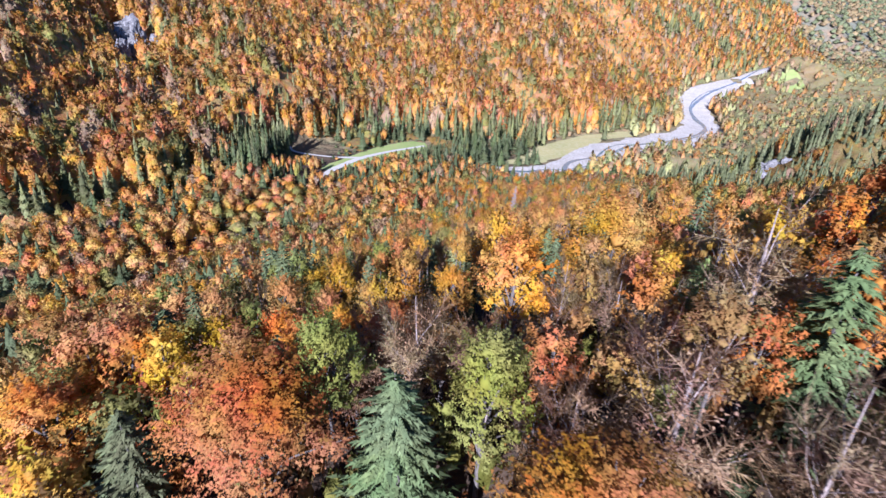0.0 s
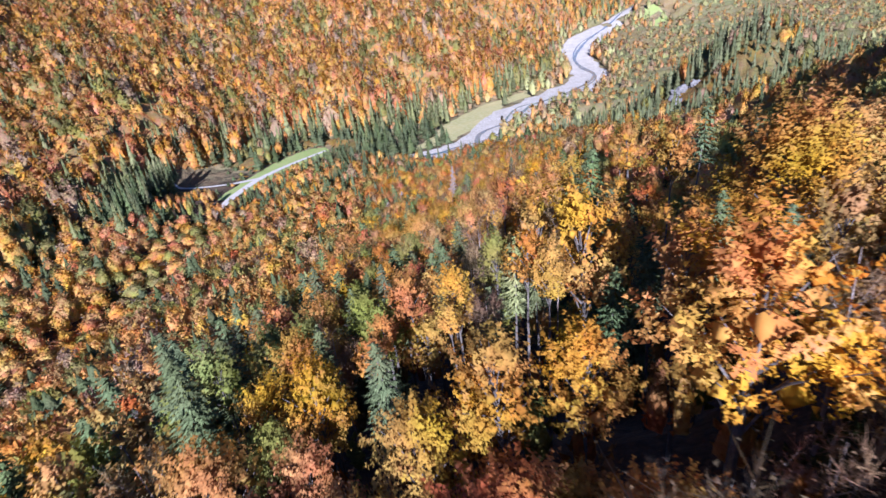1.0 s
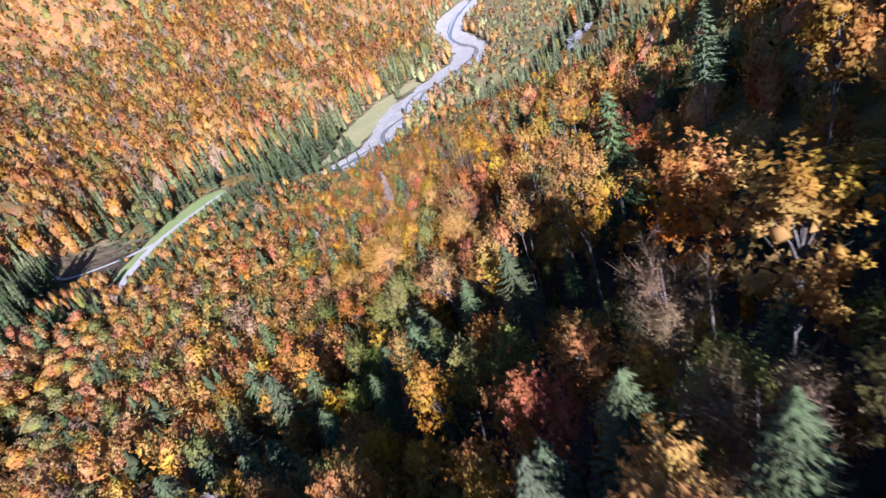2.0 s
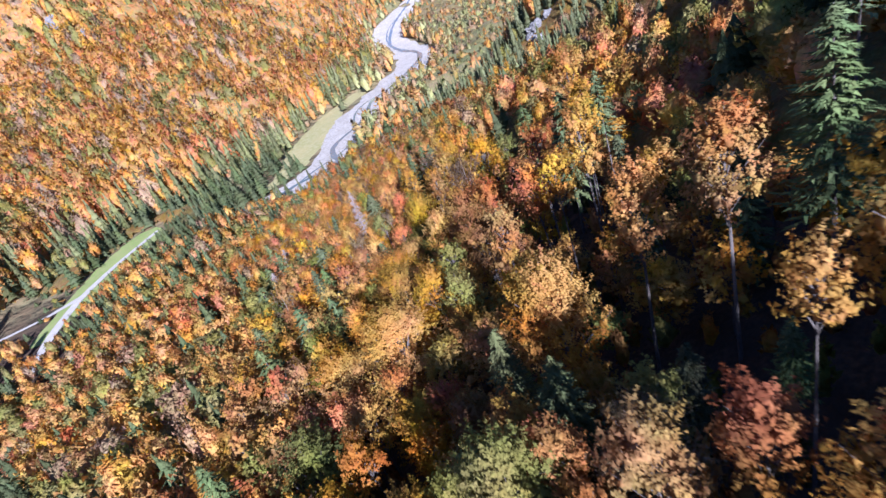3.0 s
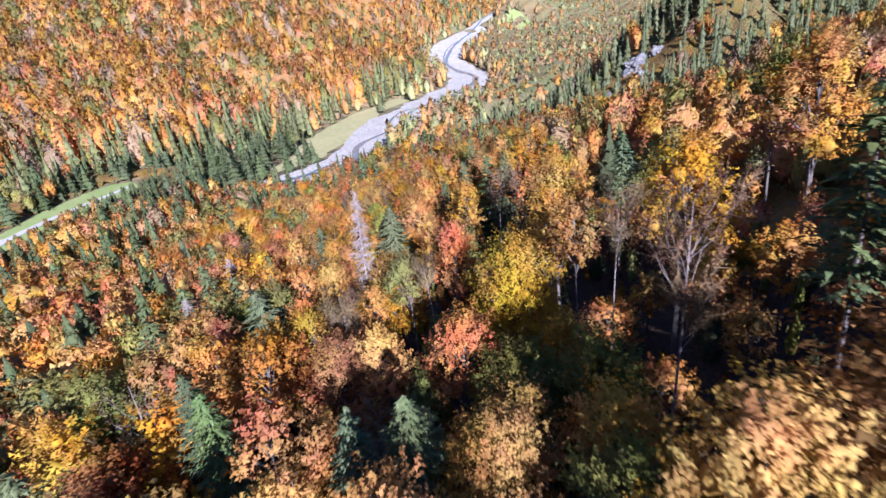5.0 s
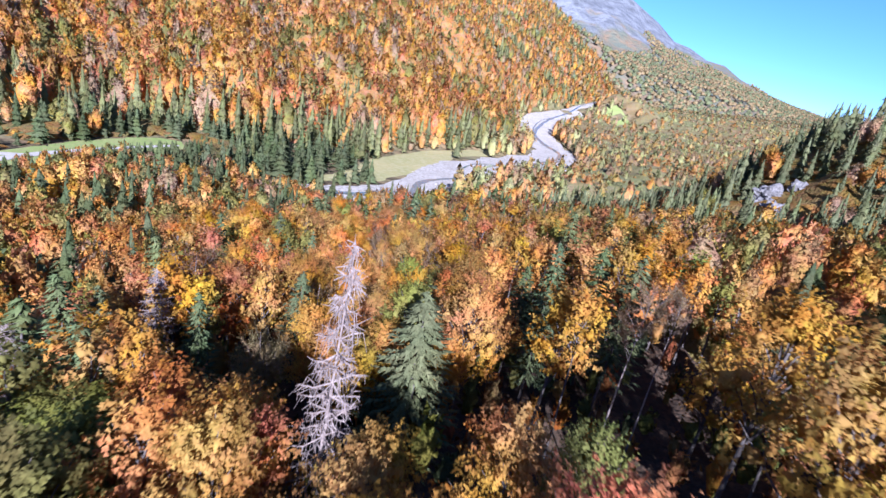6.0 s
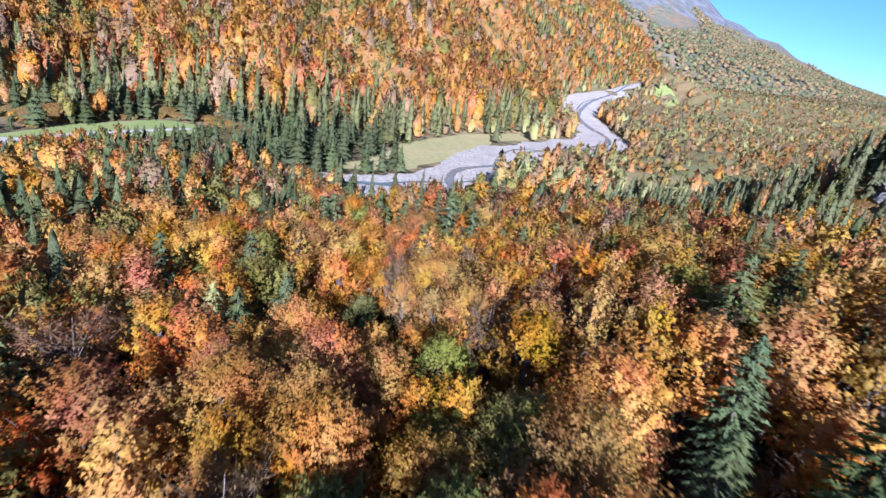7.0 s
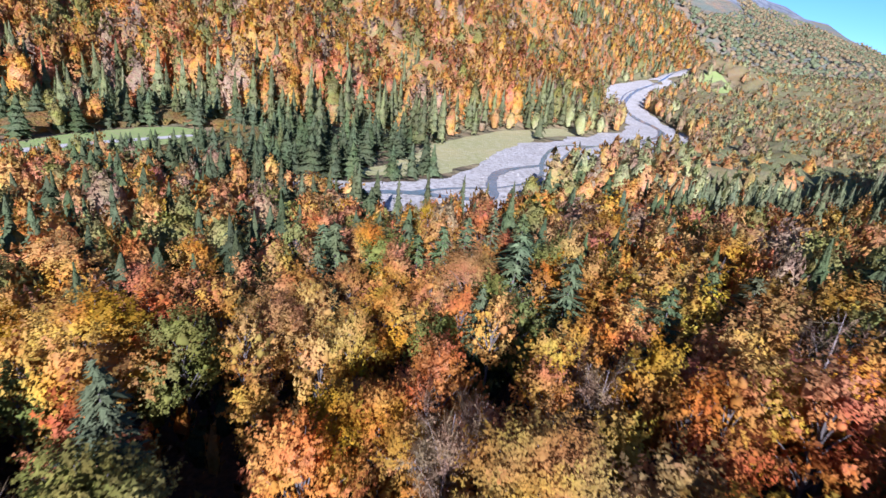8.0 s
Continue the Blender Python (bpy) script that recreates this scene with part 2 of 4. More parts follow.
RIVER = [(-4, 345, 3), (8, 342, 7), (20, 339, 13), (32, 340, 16), (48, 346, 17), (60, 360, 16), (73, 381, 17), (92, 411, 21), (120, 447, 20), (160, 474, 27), (200, 522, 23), (222, 566, 20), (236, 620, 17), (252, 680, 17), (285, 750, 24), (330, 808, 24), (395, 868, 17), (445, 922, 7)]
MEADOW = [(-99, 314, 3), (-90, 330, 8), (-78, 354, 12), (-64, 379, 15), (-54, 397, 12), (-50, 410, 5)]
BANK = [(8, 360, 3), (28, 371, 8), (48, 398, 13), (71, 438, 15), (100, 478, 11), (135, 509, 8), (163, 538, 4)]
ROAD = [(-124, 188, 1.4), (-116, 203, 1.5), (-102, 238, 1.4), (-96, 289, 1.8), (-93, 315, 2.4), (-84, 345, 2.6), (-69, 370, 2.0), (-52, 390, 2.0), (-45, 398, 1.5)]
SIDE_ROAD = [(-83, 348, 2.6), (-93, 346, 2.2), (-104, 345, 1.5), (-125, 349, 1.4), (-140, 358, 1.4)]
TRACK_BELOW = [(-114, 182, 1.0), (-105, 196, 1.3), (-98, 206, 1.3), (-92, 220, 1.1)]
FAR_MEADOW = [(402, 765, 6), (418, 790, 14), (428, 820, 17), (432, 848, 9)]
meadow, meadow_line = ribbon("meadow", MEADOW, GRASS, 0.12, ragged=1.5, seed=2)
tagged(meadow, "small green mown meadow at the valley bottom", "meadow", kind="structure")
bank, bank_line = ribbon("river_bank", BANK, DRY_GRASS, 0.10, ragged=2.0, seed=3)
tagged(bank, "strip of dry yellowish grass beside the gravel bed", "grass bank", kind="structure")
far_meadow, far_line = ribbon("far_meadow", FAR_MEADOW, GRASS, 0.4, 12, ragged=4.0, seed=4)
tagged(far_meadow, "pale green clearing above the river bend", "meadow", kind="structure")
river, river_line = ribbon("river_bed", RIVER, GRAVEL, 0.45, 3.0, 14, ragged=2.2, seed=5)
tagged(river, "wide pale limestone gravel bed of a mountain stream", "river bed", kind="structure")
road, road_line = ribbon("road", ROAD, TRACK, 0.30, 3.0, 4, ragged=0.15, seed=6)
tagged(road, "narrow pale gravel forest road along the valley", "road", kind="structure")
side, side_line = ribbon("side_road", SIDE_ROAD, TRACK, 0.34, 3.0, 4, ragged=0.15, seed=7)
tagged(side, "gravel side track that leaves the forest road", "road", kind="structure")
below, below_line = ribbon("lower_track", TRACK_BELOW, TRACK, 0.30, 3.0, 4, ragged=0.3, seed=9)
tagged(below, "stony track half hidden at the foot of the slope", "road", kind="structure")
STREAM = [(x + 6 * math.sin(k * 1.9), y + 4 * math.cos(k * 2.3), 1.7) for k, (x, y, w) in enumerate(RIVER)]
stream, _ = ribbon("water", STREAM, WATER, 0.62, 3.0, 4, ragged=0.5, seed=8)
tagged(stream, "thin grey-blue stream winding through the gravel", "stream", kind="structure")
BRAID = [(x - 7 * math.sin(k * 1.3 + 1), y + 5 * math.sin(k * 1.7), 0.9) for k, (x, y, w) in enumerate(RIVER[3:-2])]
braid, _ = ribbon("side_water", BRAID, WATER, 0.60, 3.0, 4, ragged=0.4, seed=10)
tagged(braid, "narrow side channel of the stream across the gravel", "stream", kind="structure")
GLADE = np.array([(x, y, r) for x, y, r in ((-124, 366, 13.0), (-117, 378, 10.0), (-114, 352, 10.0), (-108, 334, 8.0), (-101, 318, 6.0), (-97, 300, 4.0), (-100, 366, 7.0), (-134, 362, 8.0)) for _ in (0, 1)])
HOLES = np.array([(x, y, 0.75 * r) for x, y, r in HOLLOWS for _ in (0, 1)])
OPEN = [(river_line, 1.0), (meadow_line, 1.0), (bank_line, -1.5), (road_line[road_line[:, 1] > 296], 3.0), (road_line, 0.6), (side_line, 3.0), (below_line, 1.0), (far_line, 0.0), (GLADE, 0.0), (HOLES, 0.0)]


def wooded(x, y):
    """False where gravel, grass or road keep the trees away."""
    free = np.ones(np.shape(x), bool)
    for line, margin in OPEN:
        for a in line[::2]:
            free &= np.hypot(x - a[0], y - a[1]) > a[2] + margin
    return free


# ---- rocks ----
def rock(x, y, size, seed, sunk=0.25):
    """A weathered limestone outcrop: a rugged lump, cut by noise into ledges."""
    bm = bmesh.new()
    bmesh.ops.create_icosphere(bm, subdivisions=4, radius=1.0)
    for v in bm.verts:
        p = v.co * 1.7 + Vector((seed * 3.1, seed * 1.7, seed))
        d = 1 + 0.45 * noise.noise(p) + 0.22 * noise.noise(p * 2.7) + 0.12 * noise.noise(p * 6.1)
        d = 0.75 * d + 0.25 * math.floor(d * 6) / 6
        v.co = Vector((v.co.x * size[0], v.co.y * size[1], v.co.z * size[2])) * d
    me = bpy.data.meshes.new("rock_outcrop")
    bm.to_mesh(me)
    bm.free()
    me.materials.append(ROCK)
    ob = new("rock_outcrop", me)
    ob.matrix_world = pose(x, y, level(x, y) + size[2] * (0.5 - sunk), 0, 0, seed * 47)
    return tagged(ob, "pale grey limestone outcrop showing between the trees", "rock", "rock outcrops")


ROCKS = [(136, 252, 6, 4, 5), (143, 262, 5, 5, 4), (148, 257, 3.5, 3, 3), (131, 262, 3, 3, 2.5), (-255, 374, 10, 5, 14), (-247, 352, 7, 4, 10), (-238, 374, 5, 4, 9), (-231, 332, 5, 4, 7), (-246, 364, 4, 4, 11), (-241, 344, 4, 4, 8), (-46, 658, 7, 5, 11), (-28, 632, 6, 4, 9)]
for k, (x, y, a, b, c) in enumerate(ROCKS):
    rock(x, y, (a, b, c), k + 1)


def boulders():
    """Loose stones and drift on the gravel bed."""
    rng = np.random.default_rng(21)
    V, F, n = [], [], 0
    bm = bmesh.new()
    bmesh.ops.create_icosphere(bm, subdivisions=1, radius=1.0)
    bv = np.array([v.co[:] for v in bm.verts])
    bf = np.array([[v.index for v in f.verts] for f in bm.faces])
    bm.free()
    for _ in range(300):
        a = river_line[int(rng.integers(2, len(river_line) - 2))]
        x, y = a[0] + rng.uniform(-0.9, 0.9) * a[2], a[1] + rng.uniform(-0.9, 0.9) * a[2] * 0.6
        r = rng.uniform(0.12, 0.35) * (1.6 if rng.random() < 0.1 else 1)
        V.append(bv * r * rng.uniform(0.7, 1.2, (len(bv), 1)) * np.array([1.2, 1, 0.7]) + (x, y, level(x, y) + 0.5))
        F.append(bf + n)
        n += len(bv)
    ob = new("boulders", mesh_of("boulders", np.concatenate(V), np.concatenate(F), GRAVEL))
    return tagged(ob, "scattered pale boulders and stones on the gravel bed", "boulders", kind="stuff")


boulders()


# ---- trees: shapes ----
def unit(v):
    return v / (np.linalg.norm(v, axis=1)[:, None] + 1e-9)


def cards(rng, centres, out, size, flat=0.55, wild=0.5):
    """Leaves about the centres, turned roughly the way out; a crown's leaves share its soft shading."""
    n = len(centres)
    nrm = unit(out * (1 - flat) + rng.normal(0, wild, (n, 3)) + np.array([0, 0, flat]))
    nrm *= np.where((nrm * out).sum(1) < 0, -1, 1)[:, None]
    a = unit(np.cross(nrm, rng.normal(0, 1, (n, 3))))
    b = np.cross(nrm, a)
    s = (size * rng.uniform(0.6, 1.35, n))[:, None]
    v = np.stack([centres - a * s, centres + (a * 0.62 - b * 0.68) * s, centres + (a * 0.62 + b * 0.68) * s], 1).reshape(-1, 3)
    soft = unit(out * 0.85 + nrm * 0.32)
    return v, np.arange(3 * n).reshape(n, 3), np.repeat(soft, 3, 0)


def sprays(rng, roots, way, size):
    """Needled boughs: slim triangles that start at the roots, point along way and droop a little."""
    n = len(roots)
    way = unit(way + rng.normal(0, 0.22, (n, 3)))
    side = unit(np.cross(way, np.array([0, 0, 1.0])) + rng.normal(0, 0.18, (n, 3)))
    s = (size * rng.uniform(0.7, 1.3, n))[:, None]
    v = np.stack([roots - way * s * 0.3 - side * s * 0.36, roots - way * s * 0.3 + side * s * 0.36, roots + way * s * 1.35 - np.array([0, 0, 0.25]) * s], 1).reshape(-1, 3)
    soft = unit(way * np.array([0.75, 0.75, 0.3]) + np.array([0, 0, 0.55]) + rng.normal(0, 0.18, (n, 3)))
    return v, np.arange(3 * n).reshape(n, 3), np.repeat(soft, 3, 0)


OCTA = np.array([(1, 0, 0), (0, 1, 0), (-1, 0, 0), (0, -1, 0), (0, 0, 1), (0, 0, -1)], float)
OCTA_F = np.array([(0, 1, 4), (1, 2, 4), (2, 3, 4), (3, 0, 4), (1, 0, 5), (2, 1, 5), (3, 2, 5), (0, 3, 5)])


def clump(rng, p, r):
    """A small uneven clump of foliage with its soft outward shading."""
    turn = np.array(Euler((rng.uniform(-0.5, 0.5), rng.uniform(-0.5, 0.5), rng.uniform(0, 3))).to_matrix())
    v = OCTA @ turn.T
    return p + v * r * rng.uniform(0.7, 1.3, (6, 1)), OCTA_F, v


def tube(points, radii, sides=5):
    """A tapered stem along points, as corners and triangles."""
    p = np.asarray(points, float)
    t = np.gradient(p, axis=0)
    t /= np.linalg.norm(t, axis=1)[:, None] + 1e-9
    ref = np.where(np.abs(t[:, 2:3]) > 0.9, np.array([[1.0, 0, 0]]), np.array([[0, 0, 1.0]]))
    a = np.cross(t, ref)
    a /= np.linalg.norm(a, axis=1)[:, None] + 1e-9
    b = np.cross(t, a)
    ang = np.arange(sides) * 2 * np.pi / sides
    v = (p[:, None] + np.asarray(radii)[:, None, None] * (np.cos(ang)[None, :, None] * a[:, None] + np.sin(ang)[None, :, None] * b[:, None])).reshape(-1, 3)
    f = []
    for k in range(len(p) - 1):
        for j in range(sides):
            c, d = k * sides + j, k * sides + (j + 1) % sides
            f += [(c, d, d + sides), (c, d + sides, c + sides)]
    return v, np.array(f)


def joined(pieces):
    vs, fs, ns, n = [], [], [], 0
    for v, f, *w in pieces:
        vs.append(v)
        fs.append(f + n)
        ns += w
        n += len(v)
    return (np.concatenate(vs), np.concatenate(fs), *([np.concatenate(ns)] if ns else []))


def crown_lobes(rng, count):
    """Centres and radii of the lumps of a crown of radius 1 and height 2.3 that begins at z 1.5."""
    lobes = [(np.array([rng.normal(0, 0.1), rng.normal(0, 0.1), 3.05]), 0.5)]
    for k in range(count):
        z = ((k + rng.uniform(0, 1)) / count) ** 0.85
        reach = math.sin(math.pi * min(z * 0.80 + 0.20, 1)) ** 0.8 * rng.uniform(0.42, 0.86)
        ang = 2.4 * k + rng.uniform(-0.6, 0.6)
        lobes.append((np.array([reach * math.cos(ang), reach * math.sin(ang), 1.5 + 1.85 * z]), rng.uniform(0.22, 0.46)))
    return lobes


def broadleaf(seed, leaf, cover=9.0, lobes=13, wild=0.4, flat=0.45, core=0.7):
    """Trunk, limbs and crown of a broad-leaved tree of crown radius 1 and height 3.7; leaf: its size against the radius."""
    rng = np.random.default_rng(seed)
    L = crown_lobes(rng, lobes)
    per_tuft = 24 if leaf < 0.085 else 12
    tufts = max(24, int(cover / leaf ** 2 / per_tuft))
    tight = float(np.clip(leaf / 0.05, 0.6, 1.25))
    weight = np.array([r * r for _, r in L])
    pick = rng.choice(len(L), tufts, p=weight / weight.sum())
    u = rng.normal(0, 1, (tufts, 3))
    u[:, 2] = np.abs(u[:, 2]) * 1.1 - 0.35
    u /= np.linalg.norm(u, axis=1)[:, None]
    c = np.array([L[k][0] for k in pick])
    r = np.array([L[k][1] for k in pick])
    tips = c + u * (r * rng.uniform(0.62, 1.12, tufts))[:, None]
    lift = u + np.array([0, 0, 0.75]) + rng.normal(0, 0.25, (tufts, 3))
    lift /= np.linalg.norm(lift, axis=1)[:, None]
    along = rng.uniform(-0.26, 0.34, (tufts, per_tuft, 1)) * rng.uniform(0.6, 1.25, (tufts, 1, 1))
    spread = along * lift[:, None] + rng.normal(0, 1, (tufts, per_tuft, 3)) * (0.060 - 0.10 * along) * np.array([1, 1, 0.7])
    centres = (tips[:, None] + spread * tight).reshape(-1, 3)
    body = unit(tips - np.array([0, 0, 2.1])) * 0.55 + u * 0.6
    crown = cards(rng, centres, np.repeat(unit(body), per_tuft, 0), leaf, flat, wild)
    crown = joined([crown] + [clump(rng, p, q * core) for p, q in L])
    stem = tube([(0, 0, -0.12), (0.02, 0.01, 0.3), (0.0, 0.03, 0.6), (0.02, 0, 0.86)], [0.07, 0.052, 0.036, 0.010], 6)
    limbs = []
    for p, _ in L[1:]:
        base = np.array([0, 0, max(0.9, p[2] - 0.75)])
        limbs.append(tube([base, (base + p) / 2 + (0, 0, 0.1), p + (p - base) * 0.3], [0.026, 0.016, 0.004], 3))
    return stem, joined(limbs), crown


def conifer(seed, whorls, arms, per_arm, leaf, droop=0.25, bare=False):
    """Trunk and boughs of a spruce of radius 1 and height 4.6."""
    rng = np.random.default_rng(seed)
    roots, way, twigs = [], [], []
    stem = tube([(0, 0, -0.10), (0, 0, 0.5), (0, 0, 0.985)], [0.065, 0.045, 0.006], 6)
    for k in range(whorls):
        f = k / (whorls - 1)
        z0 = 0.6 + 3.8 * f
        reach = (1 - f) ** 0.62 * rng.uniform(0.74, 1.12) + 0.05
        for j in range(arms):
            if rng.random() < 0.10:
                continue
            ang = 2 * math.pi * (j + rng.uniform(-0.3, 0.3)) / arms + k * 1.3
            R = reach * rng.uniform(0.75, 1.15)
            d = np.array([math.cos(ang), math.sin(ang), 0])
            side = np.array([-d[1], d[0], 0])
            s = np.linspace(0.2, 0.92, per_arm)
            line = d * (s * R)[:, None]
            line[:, 2] = z0 + rng.normal(0, 0.09) - droop * R * s + 0.20 * R * s * s
            if bare:
                twigs.append(tube([(0, 0, z0), line[len(line) // 2], line[-1]], [0.016, 0.012, 0.004], 3))
                for q in line[1:]:
                    for _ in range(2):
                        e = q + rng.normal(0, 0.10, 3) + d * 0.05 - (0, 0, 0.08)
                        twigs.append(tube([q, e], [0.008, 0.003], 3))
                continue
            turn = np.where(np.arange(per_arm) % 2, 0.6, -0.6)[:, None] * rng.uniform(0.5, 1.2, (per_arm, 1))
            turn[-1] = 0
            roots.append(line)
            way.append(d + side * turn + np.array([0, 0, -0.12]))
    if bare:
        return stem, joined(twigs), None
    top = np.array([[0, 0, 4.4]])
    return stem, None, sprays(rng, np.concatenate(roots + [top]), np.concatenate(way + [np.array([[0.02, 0, 1.0]])]), leaf)


def leafless(seed, limbs, twigs, haze):
    """A bare broad-leaved tree: trunk, rising limbs, and a haze of the finest twigs; radius 1, height 3.65."""
    rng = np.random.default_rng(seed)
    stem = tube([(0, 0, -0.10), (0.02, 0, 0.3), (0, 0.03, 0.6), (0.05, 0, 0.95)], [0.05, 0.04, 0.026, 0.005], 6)
    fine, roots, ways = [], [], []
    for k in range(limbs):
        z = rng.uniform(0.9, 2.6)
        ang = 2.4 * k + rng.uniform(-0.4, 0.4)
        d = np.array([math.cos(ang), math.sin(ang), rng.uniform(0.8, 1.8)])
        d /= np.linalg.norm(d)
        a = np.array([0, 0, z])
        n = rng.uniform(0.85, 1.3)
        b, c = a + d * n * 0.5 + rng.normal(0, 0.06, 3), a + d * n + np.array([0, 0, 0.12])
        fine.append(tube([a, b, c], [0.009, 0.005, 0.0015], 3))
        for j in range(twigs):
            q = a + (c - a) * rng.uniform(0.25, 1.0)
            e = d * 0.6 + rng.normal(0, 0.55, 3) + np.array([0, 0, 0.35])
            e = e / np.linalg.norm(e) * rng.uniform(0.22, 0.48)
            fine.append(tube([q, q + e], [0.0026, 0.0009], 3))
            m = haze // (limbs * twigs)
            roots.append(q + e * rng.uniform(0.2, 1.0, (m, 1)))
            ways.append(e * 0.6 + rng.normal(0, 0.19, (m, 3)))
    roots, ways = np.concatenate(roots), np.concatenate(ways)
    out = unit(roots - np.array([0, 0, 1.9]))
    across = unit(np.cross(ways, rng.normal(0, 1, ways.shape))) * 0.006
    v = np.stack([roots - across, roots + across, roots + ways * rng.uniform(0.3, 0.75, (len(ways), 1))], 1).reshape(-1, 3)
    soft = unit(out + rng.normal(0, 0.25, out.shape) + np.array([0, 0, 0.3]))
    last = (v, np.arange(len(v)).reshape(-1, 3), np.repeat(soft, 3, 0))
    few = rng.integers(0, len(roots), len(roots) // 4)
    return stem, joined(fine), joined([last, cards(rng, roots[few] + ways[few] * 0.6, out[few], 0.022)])


SHAPES = {}


def shape(kind, detail, k, radius):
    """The shared meshes (trunk, branches, crown) of a kind of tree at a detail; leaves keep their size in larger crowns."""
    size = min((1.3, 1.8, 2.4, 3.1, 4.0, 5.0), key=lambda s: abs(s - radius)) if kind in ("broad", "bare") else 0
    key = (kind, detail, k, size)
    if key not in SHAPES:
        if kind == "broad":
            made = broadleaf(10 + k, max(0.021, (0.072, 0.115, 0.16)[detail] / size), (9.5, 8.5, 7.5)[detail], (21, 17, 13)[detail], core=(0.40, 0.45, 0.5)[detail])
        elif kind == "spruce":
            made = conifer(40 + k, *((27, 13, 13, 0.085), (22, 11, 10, 0.115), (15, 9, 6, 0.19))[detail])
        elif kind == "larch":
            made = conifer(60 + k, 24, 12, 13, 0.085, 0.12)
        elif kind == "dead":
            made = conifer(80 + k, 19, 8, 7, 0.1, 0.22, bare=True)
        else:
            made = leafless(90 + k, *((19, 10, 7600), (15, 8, 3600), (11, 5, 1100))[detail])
        bark = PALE_BARK if kind in ("dead", "bare") else BARK
        needles = NEEDLE if kind in ("spruce", "larch") else LEAF
        SHAPES[key] = [mesh_of(kind + "_" + n, m[0], m[1], material, True, m[2] if len(m) > 2 else None) if m else None for n, m, material in zip(("trunk", "branch_frame", "crown"), made, (bark, bark, needles))]
    return SHAPES[key]


FULL = {"broad": 3.65, "spruce": 4.6, "larch": 4.6, "dead": 4.6, "bare": 3.65}
SLIM = {"broad": 1.18, "spruce": 1.0, "larch": 1.05, "dead": 1.8, "bare": 1.25}
NAME = {"Y": "maple_tree", "G": "ash_tree", "B": "hornbeam_tree", "broad": "beech_tree", "spruce": "spruce_tree", "larch": "larch_tree", "dead": "dead_spruce", "bare": "leafless_tree"}
HUES = {
    "R": ("broad", (0.52, 0.200, 0.052), "russet-red beech in autumn leaf on the steep slope"),
    "O": ("broad", (0.56, 0.265, 0.046), "orange-leaved beech in full autumn colour on the slope"),
    "Y": ("broad", (0.57, 0.312, 0.044), "golden-yellow maple among the mixed autumn woods"),
    "G": ("broad", (0.270, 0.250, 0.052), "yellow-green ash tree beginning to turn"),
    "B": ("broad", (0.41, 0.225, 0.060), "brown, thinning hornbeam late in autumn leaf"),
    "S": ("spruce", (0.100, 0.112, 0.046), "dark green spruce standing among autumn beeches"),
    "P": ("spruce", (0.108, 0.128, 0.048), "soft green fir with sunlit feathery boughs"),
    "L": ("larch", (0.25, 0.26, 0.085), "pale yellow-green larch with feathery boughs"),
    "D": ("dead", (0.4, 0.37, 0.34), "grey dead spruce with bare drooping boughs"),
    "N": ("bare", (0.36, 0.235, 0.115), "leafless grey-brown tree with a fan of twigs"),
}


def tree(hue, x, y, top, radius, detail, rng):
    """One tree as a thing with its parts; top: the height of its tip."""
    kind, colour, label = HUES[hue]
    z = level(x, y)
    tall = max(top - z, 2.6 * radius, 5.0)
    up = min(tall / FULL[kind], radius * SLIM[kind] * rng.uniform(0.9, 1.15))
    parts = shape(kind, detail, int(rng.integers(4 if kind == "broad" else 3)), radius)
    base = new(NAME.get(hue, NAME[kind]))
    base.empty_display_size = 0.5
    base.matrix_world = pose(x, y, z, rng.uniform(-3, 3), rng.uniform(-3, 3), rng.uniform(0, 360))
    tagged(base, label, "tree", "trees of the near slope")
    v = rng.uniform(0.64, 0.92) if kind == "broad" else rng.uniform(0.85, 1.1)
    tone = (*[min(1, a * v * rng.uniform(0.93, 1.07)) for a in colour], 1)
    for name, me in zip(("trunk", "branch_frame", "crown"), parts):
        if me is None:
            continue
        p = new(name, me)
        p.parent = base
        if name == "trunk":
            p.scale = (max(radius, 1.6), max(radius, 1.6), tall)
        else:
            p.location, p.scale = (0, 0, tall - FULL[kind] * up), (radius, radius, up)
        p.color = tone
    return base


def scatter(rng, x0, x1, y0, y1, step):
    """Points on a jittered grid."""
    gx, gy = np.meshgrid(np.arange(x0, x1, step), np.arange(y0, y1, step))
    n = gx.size
    return gx.ravel() + rng.uniform(-0.45, 0.45, n) * step, gy.ravel() + rng.uniform(-0.45, 0.45, n) * step


def patchy(x, y):
    """Where the woods are more of spruce: -1 to 1."""
    return np.array([noise.noise(Vector((a / 38, b / 38, 3.1))) + 0.5 * noise.noise(Vector((a / 13, b / 13, 9.4))) for a, b in zip(x, y)])


GOLD = np.array([0.55, 0.272, 0.075])


def muted(rng, colour, x, y, keep=0.72):
    """A tree's colour drawn towards that of its wood, which changes slowly over the slope."""
    n = noise.noise(Vector((x / 45, y / 45, 5.5)))
    wood = GOLD * (1 + 0.12 * n) + np.array([0.05, -0.03, -0.01]) * noise.noise(Vector((x / 60, y / 60, 1.5)))
    # the last term mixes a trace of blue haze into the leaf colour
    return (keep * np.array(colour) + (1 - keep) * wood) * rng.uniform(0.76, 1.06) + np.array([0.0, 0.0, 0.008])


